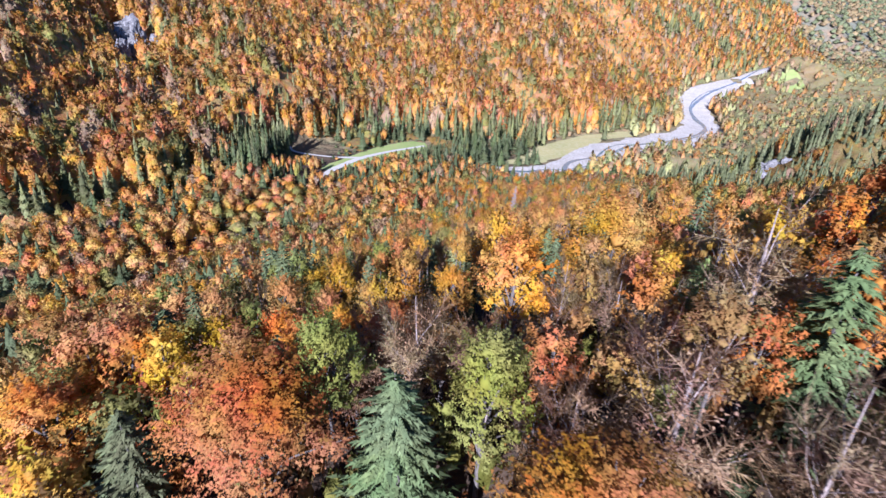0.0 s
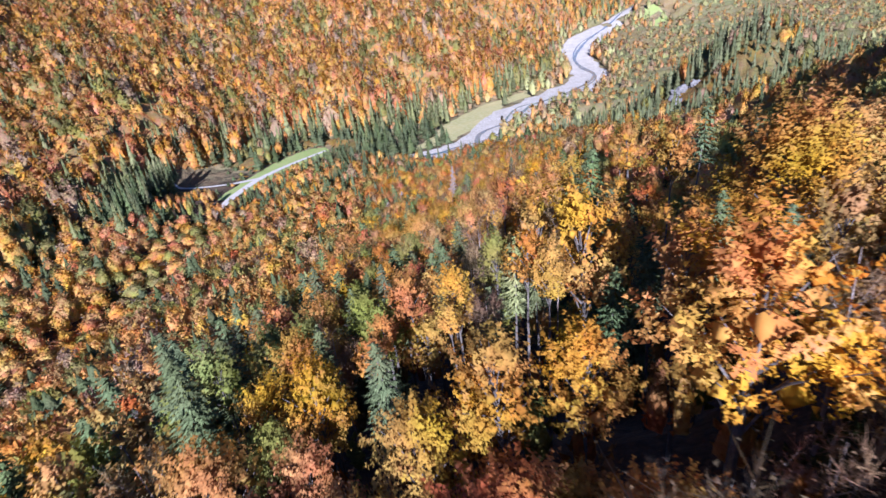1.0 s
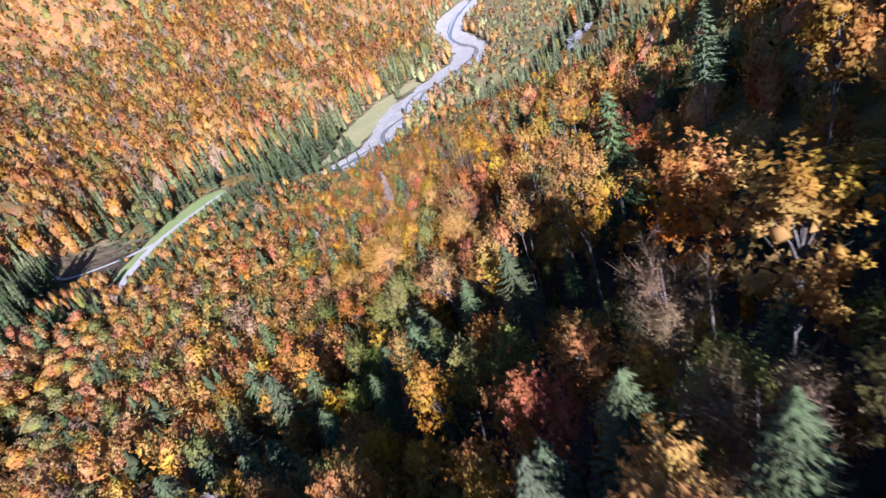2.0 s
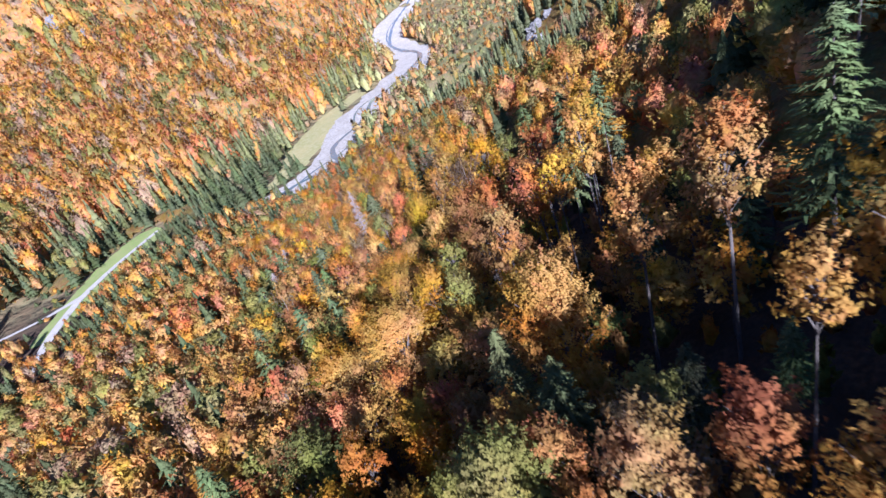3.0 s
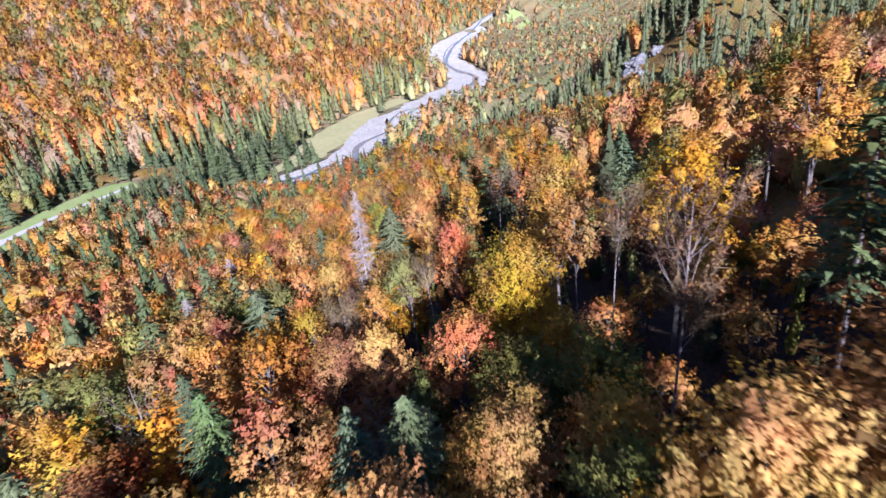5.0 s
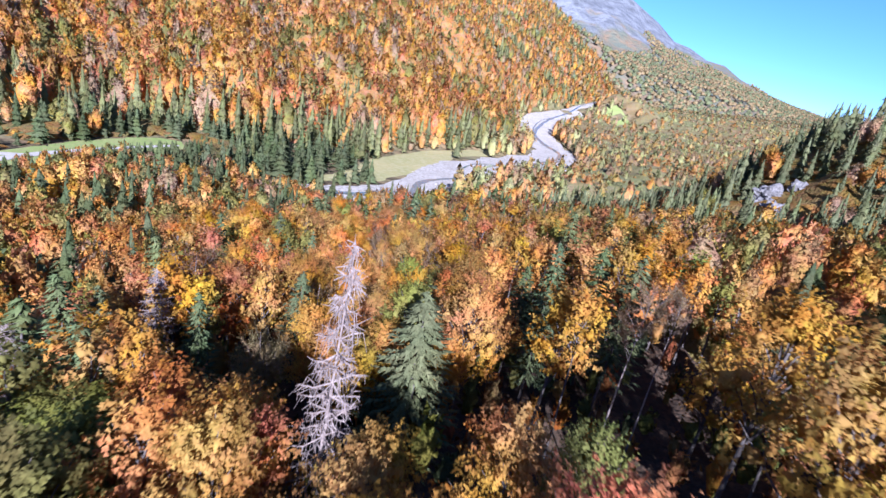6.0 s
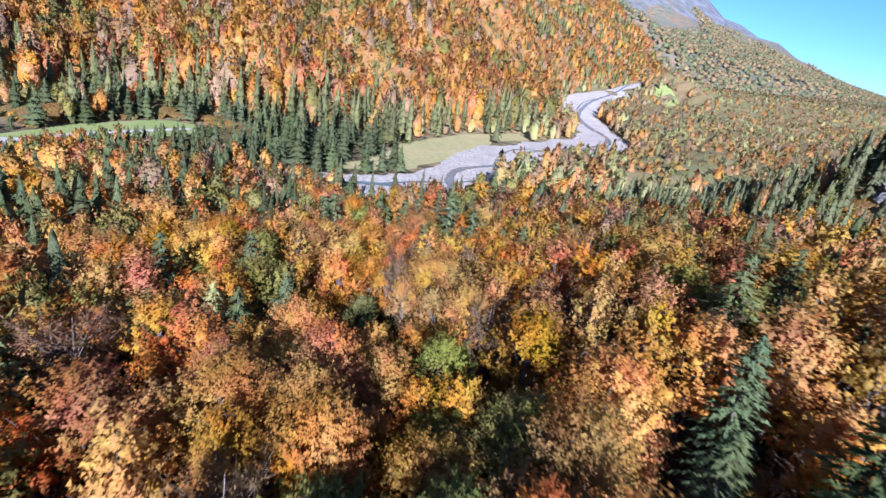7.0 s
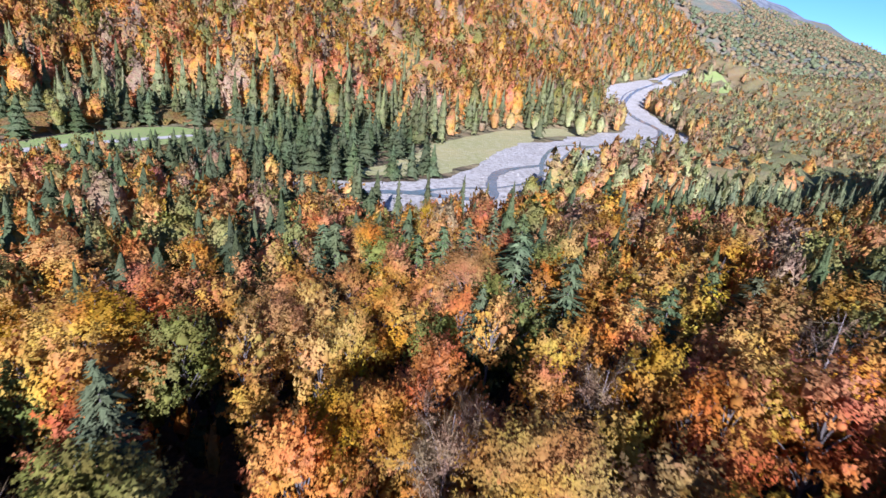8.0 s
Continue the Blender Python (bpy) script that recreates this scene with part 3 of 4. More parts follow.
def woodland(name, label, trees, templates, seed):
    """Many trees as one object of stuff. trees: x, y, z, radius, height, colour; templates: (corners, faces, soft normals, full height)."""
    rng = np.random.default_rng(seed)
    V, F, C, W, n = [], [], [], [], 0
    for x, y, z, r, h, col in trees:
        v, f, w, full = templates[int(rng.integers(len(templates)))]
        a = rng.uniform(0, 6.28)
        ca, sa = math.cos(a), math.sin(a)
        up = min(h / full, r * (1.05 if full > 4 else 1.4))
        V.append(np.stack([x + r * (v[:, 0] * ca - v[:, 1] * sa), y + r * (v[:, 0] * sa + v[:, 1] * ca), z + h + (v[:, 2] - full) * up], 1))
        W.append(np.stack([w[:, 0] * ca - w[:, 1] * sa, w[:, 0] * sa + w[:, 1] * ca, w[:, 2]], 1))
        F.append(f + n)
        C.append(np.tile(np.array([*col, 1.0], np.float32), (len(v), 1)))
        n += len(v)
    me = mesh_of(name, np.concatenate(V), np.concatenate(F), LEAF_WOOD, True, np.concatenate(W))
    at = me.attributes.new("tint", "FLOAT_COLOR", "POINT")
    at.data.foreach_set("color", np.concatenate(C).ravel())
    return tagged(new(name, me), label, "woodland", kind="stuff")


def underwood(name, label, xs, ys, keep, tall, tint, seed):
    """The closed lower canopy between the crowns, as one uneven sheet of foliage. keep, tall and tint are functions of x and y."""
    rng = np.random.default_rng(seed)
    gx, gy, quads = sheet(xs, ys)
    gx, gy = gx + rng.normal(0, 0.7, gx.size), gy + rng.normal(0, 0.7, gy.size)
    ok = keep(gx, gy)
    h = np.where(ok, tall(gx, gy) * rng.uniform(0.72, 1.2, gx.size), -3.0)
    for _ in range(4):
        for a, b in zip(quads.T, np.roll(quads, 1, 1).T):
            np.minimum.at(h, a, h[b] + 2.4)
            np.minimum.at(h, b, h[a] + 2.4)
    z = height(gx, gy) + h
    quads = quads[ok[quads].all(1)]
    used, back = np.unique(quads, return_inverse=True)
    me = mesh_of(name, np.stack([gx, gy, z], 1)[used], back.reshape(-1, 4), LEAF_WOOD, False)
    at = me.attributes.new("tint", "FLOAT_COLOR", "POINT")
    col = np.concatenate([tint(rng, gx[used], gy[used]), np.ones((len(used), 1))], 1)
    at.data.foreach_set("color", col.astype(np.float32).ravel())
    return tagged(new(name, me), label, "undergrowth", kind="stuff")


def lattice(rng, profile, sides, rough, up):
    """A closed uneven body round an upright axis; profile: (radius, z) from the base to the tip."""
    m = len(profile)
    a = (np.arange(sides) / sides * 2 * np.pi)[None] + np.arange(m)[:, None] * np.pi / sides
    R = np.array([p[0] for p in profile])[:, None] * rng.uniform(1 - rough, 1 + rough, (m, sides))
    turn = rng.uniform(0, 6.28) + np.cumsum(rng.uniform(-0.9, 0.9, m))[:, None]
    R = R * (1 + rough * np.sin(a + turn) + 0.6 * rough * np.sin(2 * a - 1.7 * turn))
    z = np.array([p[1] for p in profile])[:, None] + rng.normal(0, 0.12 * rough, (m, sides))
    v = np.stack([R * np.cos(a), R * np.sin(a), z], -1).reshape(-1, 3)
    i = np.arange(m * sides).reshape(m, sides)
    j = np.roll(i, -1, 1)
    f = np.concatenate([np.stack([i[:-1], j[:-1], i[1:]], -1).reshape(-1, 3), np.stack([j[:-1], j[1:], i[1:]], -1).reshape(-1, 3)])
    lean = np.repeat(np.array([p[2] for p in profile]), sides)
    w = unit(np.stack([np.cos(a).ravel() * (1 - lean), np.sin(a).ravel() * (1 - lean), lean + up], 1) + rng.normal(0, 0.16, (m * sides, 3)))
    return v, f, w


def distant_broad(seed, rings, sides, leaves, leaf, core=0.6, base=1.3, rough=0.3, spread=0.36):
    """A distant broad-leaved tree: an uneven domed crown, its surface broken up by upright sprays of leaves."""
    rng = np.random.default_rng(seed)
    f = np.linspace(0, 1, rings)
    full = rng.uniform(0.75, 1.15)
    profile = [(core * math.sin(math.pi * (0.13 + 0.84 * q ** full)) ** 0.65 * rng.uniform(0.84, 1.1), base + (3.55 - base) * q, 0.9 * q ** 1.5) for q in f]
    body = lattice(rng, profile, sides, rough, 0.12)
    tri = body[1][rng.integers(0, len(body[1]), leaves)]
    mix = rng.dirichlet((1, 1, 1), leaves)[:, :, None]
    c, w = (body[0][tri] * mix).sum(1), unit((body[2][tri] * mix).sum(1))
    lobe = unit(rng.normal(0, 1, (9, 3)) + np.array([0, 0, 0.3]))
    bulge = np.clip((w @ lobe.T).max(1, keepdims=True) - 0.72, 0, 1) / 0.28
    c = c + w * (spread * bulge + 0.10) * rng.uniform(0.0, 1.0, (leaves, 1))
    tip = unit(w * 0.7 + np.array([0, 0, 1.0]) + rng.normal(0, 0.4, (leaves, 3)))
    side = unit(np.cross(tip, w + rng.normal(0, 0.4, (leaves, 3))))
    size = leaf * rng.uniform(0.6, 1.4, (leaves, 1))
    side *= np.where((np.cross(side, tip) * w).sum(1) < 0, -1, 1)[:, None]
    v = np.stack([c - side * size * 0.6, c + side * size * 0.6, c + tip * size * 1.7], 1).reshape(-1, 3)
    soft = unit(w + np.array([0, 0, 0.25]) + rng.normal(0, 0.24, w.shape))
    return (*joined([body, (v, np.arange(3 * leaves).reshape(leaves, 3), np.repeat(soft, 3, 0))]), 3.65)


def tiered_spruce(seed, tiers, sides, sprigs, leaf):
    """A distant spruce: a ragged narrow cone in tiers, fringed with drooping boughs."""
    rng = np.random.default_rng(seed)
    profile = []
    for k in range(tiers):
        q = k / tiers
        profile += [((1 - q) ** 0.85 * rng.uniform(0.46, 0.62), 0.5 + 4.0 * q, 0.35), ((1 - q) ** 1.0 * 0.30, 0.5 + 4.0 * (q + 0.75 / tiers), 0.35)]
    profile.append((0.02, 4.6, 0.6))
    body = lattice(rng, profile, sides, 0.26, 0.1)
    roots = body[0][rng.integers(0, len(body[0]) - sides * 2, sprigs)]
    way = unit(roots * np.array([1, 1, 0]) + rng.normal(0, 0.2, roots.shape)) - np.array([0, 0, 0.25])
    return (*joined([body, sprays(rng, roots * np.array([1.05, 1.05, 1]) + rng.normal(0, 0.07, roots.shape), way, leaf * (1.3 - roots[:, 2] / 5))]), 4.6)


# ---- trees: the marked ones of the near slope ----
rng = np.random.default_rng(5)
PLACED = []


def stand(*trees):
    """Trees set one by one: hue, x, y, height of the tip, crown radius."""
    for hue, x, y, top, r in trees:
        gap = abs(x - crest(y))
        tree(hue, x, y, top, r, 0 if gap < 8.5 or r > 4.4 and gap < 14 else 1 if gap < 24 else 2, rng)
        PLACED.append((x, y, r))


stand(
    ("Y", 16.0, 41.0, 70.5, 4.8),
    ("O", 7.0, 32.3, 69.5, 3.2),
    ("G", -2.9, 21.6, 68.5, 2.2),
    ("D", 13.6, 157.5, 35.5, 1.8),
    ("O", 13.8, 174.2, 25.0, 2.7),
    ("N", 10.6, 169.0, 25.4, 2.2),
    ("S", 14.2, 205.5, 19.5, 2.6),
)
stand(
    ("R", -6.2, 18.5, 66.6, 5.0),
    ("P", 1.7, 16.7, 69.1, 3.5),
    ("N", 1.4, 24.3, 68.9, 2.8),
    ("O", -19.3, 37.0, 59.8, 2.9),
    ("S", -20.9, 33.1, 60.0, 3.1),
    ("O", -45.9, 47.3, 47.6, 5.0),
    ("O", -23.7, 24.0, 60.0, 4.2),
    ("P", -4.1, 36.7, 65.0, 1.2),
    ("Y", -0.2, 32.9, 67.2, 1.4),
    ("G", 5.4, 19.2, 70.3, 2.4),
    ("N", 19.6, 24.9, 75.5, 4.3),
    ("N", 12.3, 15.8, 73.0, 3.9),
    ("P", 20.2, 19.5, 75.5, 2.9),
    ("S", -13.6, 18.7, 63.5, 3.0),
)
stand(
    ("Y", -11.2, 34.4, 63.1, 1.9),
    ("B", 14.8, 17.9, 73.4, 1.8),
    ("N", 16.6, 12.8, 74.2, 2.7),
    ("N", 8.4, 14.9, 71.2, 1.9),
)
stand(
    ("O", 7.3, 44.8, 67.0, 2.4),
    ("P", 22.1, 80.9, 57.6, 2.9),
    ("O", 20.6, 60.6, 64.9, 1.8),
    ("P", 42.3, 90.3, 59.4, 2.4),
    ("L", 2.2, 43.3, 65.5, 1.2),
    ("G", 1.8, 45.6, 64.6, 1.1),
    ("P", -1.3, 49.9, 62.0, 1.5),
    ("Y", -0.7, 41.3, 65.1, 1.1),
    ("R", -2.5, 43.5, 63.8, 1.1),
    ("O", -8.3, 50.5, 59.5, 2.2),
    ("O", -9.1, 57.3, 56.5, 1.4),
    ("D", -17.5, 66.0, 50.7, 2.5),
    ("N", -20.5, 60.1, 52.0, 3.5),
    ("G", -13.3, 52.6, 56.9, 1.8),
)
stand(
    ("Y", 5.7, 51.0, 64.1, 1.9),
    ("O", 7.7, 55.6, 62.9, 1.9),
    ("N", 2.3, 51.7, 62.5, 1.4),
    ("S", 2.9, 64.3, 57.8, 1.4),
    ("O", 2.2, 40.7, 66.3, 1.0),
    ("O", 2.9, 39.4, 66.8, 1.0),
    ("N", 5.6, 46.9, 65.4, 1.0),
    ("G", -5.6, 46.3, 61.8, 1.2),
    ("S", -10.6, 74.4, 50.0, 2.8),
    ("O", -4.3, 60.3, 56.9, 1.3),
    ("Y", -1.2, 37.8, 65.2, 0.55),
    ("O", -4.9, 41.1, 63.2, 0.8),
    ("N", 0.2, 37.6, 65.8, 0.7),
)
stand(
    ("Y", 12.8, 72.6, 58.0, 2.9),
    ("B", 16.9, 83.6, 55.0, 2.3),
    ("Y", 15.2, 89.2, 52.4, 2.3),
    ("O", 16.3, 113.4, 44.7, 4.5),
    ("O", 6.6, 86.4, 51.1, 3.0),
    ("P", 2.7, 86.0, 49.7, 1.4),
    ("Y", 6.2, 114.9, 41.5, 3.7),
    ("Y", 0.8, 100.1, 44.9, 4.0),
    ("Y", -4.3, 103.7, 42.2, 3.4),
    ("G", -1.6, 79.6, 50.9, 2.5),
    ("B", 1.3, 74.1, 53.6, 1.5),
    ("R", 3.2, 72.6, 54.7, 1.3),
    ("Y", 3.1, 69.7, 55.9, 1.6),
    ("Y", 8.2, 74.4, 55.6, 1.1),
)
stand(
    ("P", 34.4, 125.8, 44.6, 2.9),
    ("Y", 30.0, 110.2, 48.7, 1.9),
    ("R", -4.7, 136.2, 32.3, 3.0),
    ("G", -12.3, 158.9, 24.9, 3.9),
    ("S", -17.8, 131.6, 30.2, 3.0),
    ("G", -9.1, 94.7, 43.7, 3.3),
    ("R", -5.8, 90.3, 45.7, 1.4),
    ("R", 5.0, 69.5, 56.4, 1.0),
)
stand(
    ("P", 34.1, 119.3, 46.8, 3.2),
    ("Y", 31.8, 135.7, 40.9, 3.3),
    ("Y", 34.3, 114.7, 48.1, 1.6),
    ("Y", 25.2, 104.2, 49.7, 2.3),
    ("R", 27.4, 115.4, 46.4, 2.3),
    ("R", 17.0, 109.6, 45.9, 2.8),
    ("B", 11.5, 103.3, 46.5, 2.8),
    ("B", 11.9, 99.4, 47.8, 1.7),
    ("Y", 13.8, 116.5, 42.7, 2.6),
    ("Y", 4.6, 108.2, 43.1, 3.1),
    ("Y", 5.3, 101.6, 45.2, 1.9),
    ("R", 18.4, 103.4, 48.2, 2.0),
    ("Y", 18.3, 100.3, 49.2, 1.7),
    ("N", 23.0, 127.4, 41.3, 2.4),
)
stand(
    ("R", -4.6, 131.9, 33.4, 2.5),
    ("O", 0.1, 110.2, 41.0, 2.1),
    ("O", 6.0, 121.0, 39.3, 2.4),
    ("P", 33.8, 110.6, 49.5, 1.8),
    ("O", 58.9, 144.5, 43.8, 5.0),
    ("G", 58.6, 148.7, 41.8, 2.6),
    ("O", 3.9, 144.0, 32.1, 3.0),
    ("D", -0.3, 186.4, 20.8, 2.6),
    ("G", 8.4, 103.0, 45.5, 1.5),
    ("Y", -20.9, 154.7, 23.6, 2.4),
    ("Y", 35.9, 158.0, 34.8, 3.0),
)
stand(
    ("D", -5.1, 172.5, 22.9, 2.0),
    ("Y", 10.3, 153.7, 30.8, 2.5),
    ("R", 0.4, 152.4, 29.0, 2.4),
    ("R", 6.5, 148.1, 31.3, 1.5),
    ("G", 14.1, 143.4, 34.3, 1.6),
    ("Y", 31.2, 149.7, 36.4, 3.5),
    ("Y", 24.4, 140.4, 37.6, 2.3),
    ("Y", 18.0, 135.5, 37.8, 3.1),
    ("B", 22.0, 133.7, 39.0, 1.6),
    ("R", 19.0, 146.7, 34.6, 2.3),
    ("O", 15.5, 200.4, 20.0, 3.2),
    ("R", 8.0, 198.3, 19.9, 3.3),
    ("Y", 3.1, 227.8, 14.1, 5.0),
    ("P", 38.1, 149.2, 37.6, 1.9),
)
stand(
    ("P", 39.2, 178.8, 29.5, 3.1),
    ("Y", 28.5, 167.0, 30.7, 2.4),
    ("O", 23.7, 169.5, 29.3, 2.7),
    ("N", 26.1, 136.1, 39.2, 1.7),
    ("P", -2.8, 181.5, 21.4, 2.3),
    ("O", -10.2, 228.7, 12.1, 4.7),
    ("S", -8.1, 169.1, 23.3, 3.6),
    ("N", 15.2, 140.9, 35.1, 1.0),
    ("N", 9.4, 143.2, 33.3, 1.7),
    ("O", -3.2, 151.8, 28.3, 2.3),
    ("O", 11.1, 140.0, 34.5, 1.0),
    ("Y", 6.8, 141.7, 33.1, 1.6),
)
stand(
    ("R", 5.8, 189.3, 21.5, 3.8),
    ("O", 13.3, 188.8, 22.9, 3.5),
    ("O", 17.3, 187.1, 23.7, 2.6),
    ("G", 20.0, 173.6, 27.4, 2.1),
    ("O", 25.1, 173.6, 28.5, 2.9),
    ("Y", 51.0, 213.3, 22.7, 4.9),
    ("G", 9.0, 227.7, 14.5, 2.9),
    ("Y", 8.5, 207.4, 18.2, 3.3),
    ("P", 38.0, 173.5, 30.7, 2.8),
    ("Y", 28.7, 164.3, 31.4, 1.5),
    ("S", 5.5, 177.1, 23.8, 1.6),
    ("Y", -2.6, 228.5, 13.2, 4.6),
    ("O", -10.6, 211.8, 14.7, 4.7),
    ("R", 23.8, 177.2, 26.9, 1.1),
)
stand(
    ("O", 18.3, 214.3, 18.0, 2.4),
    ("Y", 57.3, 203.5, 25.8, 4.6),
    ("R", -1.9, 189.3, 19.8, 2.0),
    ("N", 32.8, 165.1, 31.9, 1.8),
    ("N", 34.8, 164.5, 32.3, 1.2),
)
stand(
    ("L", 8.6, 204.8, 18.5, 2.5),
    ("B", 29.6, 240.2, 14.8, 3.9),
    ("Y", 32.1, 205.9, 21.8, 3.2),
    ("R", 17.5, 191.9, 22.7, 2.7),
    ("R", 11.3, 192.8, 21.3, 1.6),
    ("N", 0.9, 199.6, 18.5, 3.4),
    ("Y", 29.0, 191.5, 24.6, 3.0),
    ("O", 30.2, 184.1, 26.8, 3.8),
    ("S", 38.1, 185.4, 27.4, 2.1),
    ("Y", 5.1, 201.6, 18.8, 3.1),
    ("O", -6.1, 221.9, 13.8, 4.8),
    ("O", 17.8, 184.2, 24.5, 2.5),
    ("N", 40.8, 191.3, 26.2, 1.8),
    ("P", 41.1, 227.3, 18.1, 2.5),
)
stand(
    ("O", 13.7, 229.4, 14.8, 3.3),
)
stand(
    ("R", 1.5, 238.7, 12.0, 3.7),
    ("R", 24.8, 220.2, 17.7, 2.5),
    ("Y", 16.5, 233.6, 14.3, 2.6),
    ("P", 38.0, 226.2, 18.0, 2.8),
    ("O", 51.7, 258.3, 13.5, 5.0),
    ("O", 56.8, 243.7, 16.6, 5.0),
    ("Y", 39.2, 215.3, 20.3, 2.0),
    ("N", 32.0, 217.1, 19.0, 1.7),
    ("O", 1.9, 250.0, 10.3, 3.0),
    ("O", -8.7, 246.0, 10.1, 5.0),
    ("O", 20.1, 255.7, 11.4, 3.5),
    ("P", 29.0, 231.5, 15.8, 1.7),
    ("Y", 47.5, 270.8, 10.7, 2.5),
    ("Y", 29.2, 272.7, 9.5, 2.4),
)
stand(
    ("B", 46.3, 224.7, 19.3, 3.3),
    ("Y", 53.9, 226.2, 19.9, 4.0),
    ("N", 23.7, 213.4, 18.8, 2.0),
    ("R", 34.0, 213.7, 19.9, 1.1),
    ("Y", 19.8, 226.6, 15.7, 1.7),
    ("O", 44.1, 215.3, 20.9, 2.0),
    ("O", 29.1, 216.9, 18.7, 1.5),
    ("S", 1.9, 271.5, 8.0, 3.5),
)

# ---- trees: the rest of the near slope ----
rng = np.random.default_rng(11)
# shaded gaps in the canopy: x, y, radius
GAPS = [(24, 164, 3.7), (26, 158, 3.6), (36, 164, 5.0), (9, 179, 3.2), (13, 163, 3.2), (2, 179, 4.5), (3, 194, 3.1), (28, 171, 2.4), (37, 182, 2.8), (46, 176, 3.3), (7, 177, 2.3), (17, 159, 3.2), (30, 160, 4.9), (42, 151, 3.4), (16, 142, 2.8)]
GAPS += [(11, 223, 2.6), (30, 225, 2.4), (3, 58, 2.3), (-17, 77, 3.7), (-9, 54, 2.3), (5, 134, 2.0), (12, 137, 2.2), (12, 99, 3.0), (16, 113, 2.6), (10, 86, 2.8), (4, 88, 3.0), (9, 74, 2.9), (-7, 131, 3.5)]
GAPS += [(14.5, 204, 3.2), (16.5, 210.5, 3.2), (17.2, 206.5, 2.8), (17, 201, 2.6), (37, 208, 2.6), (34, 200, 2.6), (12.5, 217.5, 2.2), (-5, 56, 2.6), (4, 38, 2.4), (5, 172, 3.4), (8, 166, 2.8), (37, 168, 3.0), (41, 173, 3.0), (26.5, 153.5, 2.4), (18.3, 154, 2.2), (22.5, 206.5, 2.2), (8.6, 173, 2.4), (3, 219.5, 2.4), (-12, 50, 2.4)]
PATCH = [(x, y, 1.3 * r) for x, y, r in GAPS]


def slope_edge(y):
    """The outer rim of the near slope, where its woods drop to the valley floor: x for a y."""
    return np.interp(y, [0, 40, 90, 130, 190, 230, 278, 292], [-130, -112, -97, -89, -81, -77, -64, -40])


def crown_scale(y):
    """Young close-set trees high on the spur, older and wider ones at its start and further down."""
    return np.interp(y, [0, 20, 30, 42, 60, 90, 130, 180, 230], [1.2, 1.15, 0.75, 0.47, 0.6, 0.82, 0.95, 1.05, 1.12])


ax, ay = scatter(rng, -50, 90, -12, 290, 2.4)
inner = (ax - crest(ay) > -40) & (ax - crest(ay) < 52)
bx, by = scatter(rng, -215, 300, -30, 440, 4.0)
outer = ~((bx - crest(by) > -40) & (bx - crest(by) < 52) & (by > -12) & (by < 290))
nx, ny = np.concatenate([ax[inner], bx[outer]]), np.concatenate([ay[inner], by[outer]])
keep = wooded(nx, ny) & (left_of_foot(nx, ny) < -1) & ((nx < 205) | (ny < 330)) & ((nx < 90) | (ny < 345))
keep &= (ny > 40) | ((nx > -110) & (nx < 60))
keep &= np.min([np.hypot(nx - a[0] + 3, ny - a[1] + 3) - max(a[2], a[3]) for a in ROCKS], axis=0) > 2.5
keep &= np.arctan2(nx, ny + 12) > -0.92
keep &= (nx - crest(ny) < 75) | (ny > 175) | (rng.random(len(nx)) < 0.5)
keep &= (ny > 17) | (nx < -11) | (nx > 9) | (ny < -26)
nx, ny = nx[keep], ny[keep]
con = patchy(nx, ny)
hue_drift = patchy(nx * 1.4 + 300, ny * 1.4)
VIEW = np.concatenate([road_line[::2, :2], meadow_line[::2, :2], side_line[::2, :2]])
VIEW = VIEW[VIEW[:, 1] > 305]


def near_open(x, y):
    """Metres to the road or meadow behind, or many."""
    ahead = VIEW[(VIEW[:, 1] > y - 4) & (VIEW[:, 1] < y + 60)]
    right = x > np.interp(y, [190, 203, 238, 315, 345, 390], [-124, -116, -103, -95, -86, -55]) - 3
    return float(np.min(np.hypot(ahead[:, 0] - x, ahead[:, 1] - y))) if len(ahead) and right else 99.0


def before_glade(x, y):
    """The low ground in front of the shaded glade."""
    return -128 < x < -88 and 285 < y < 385


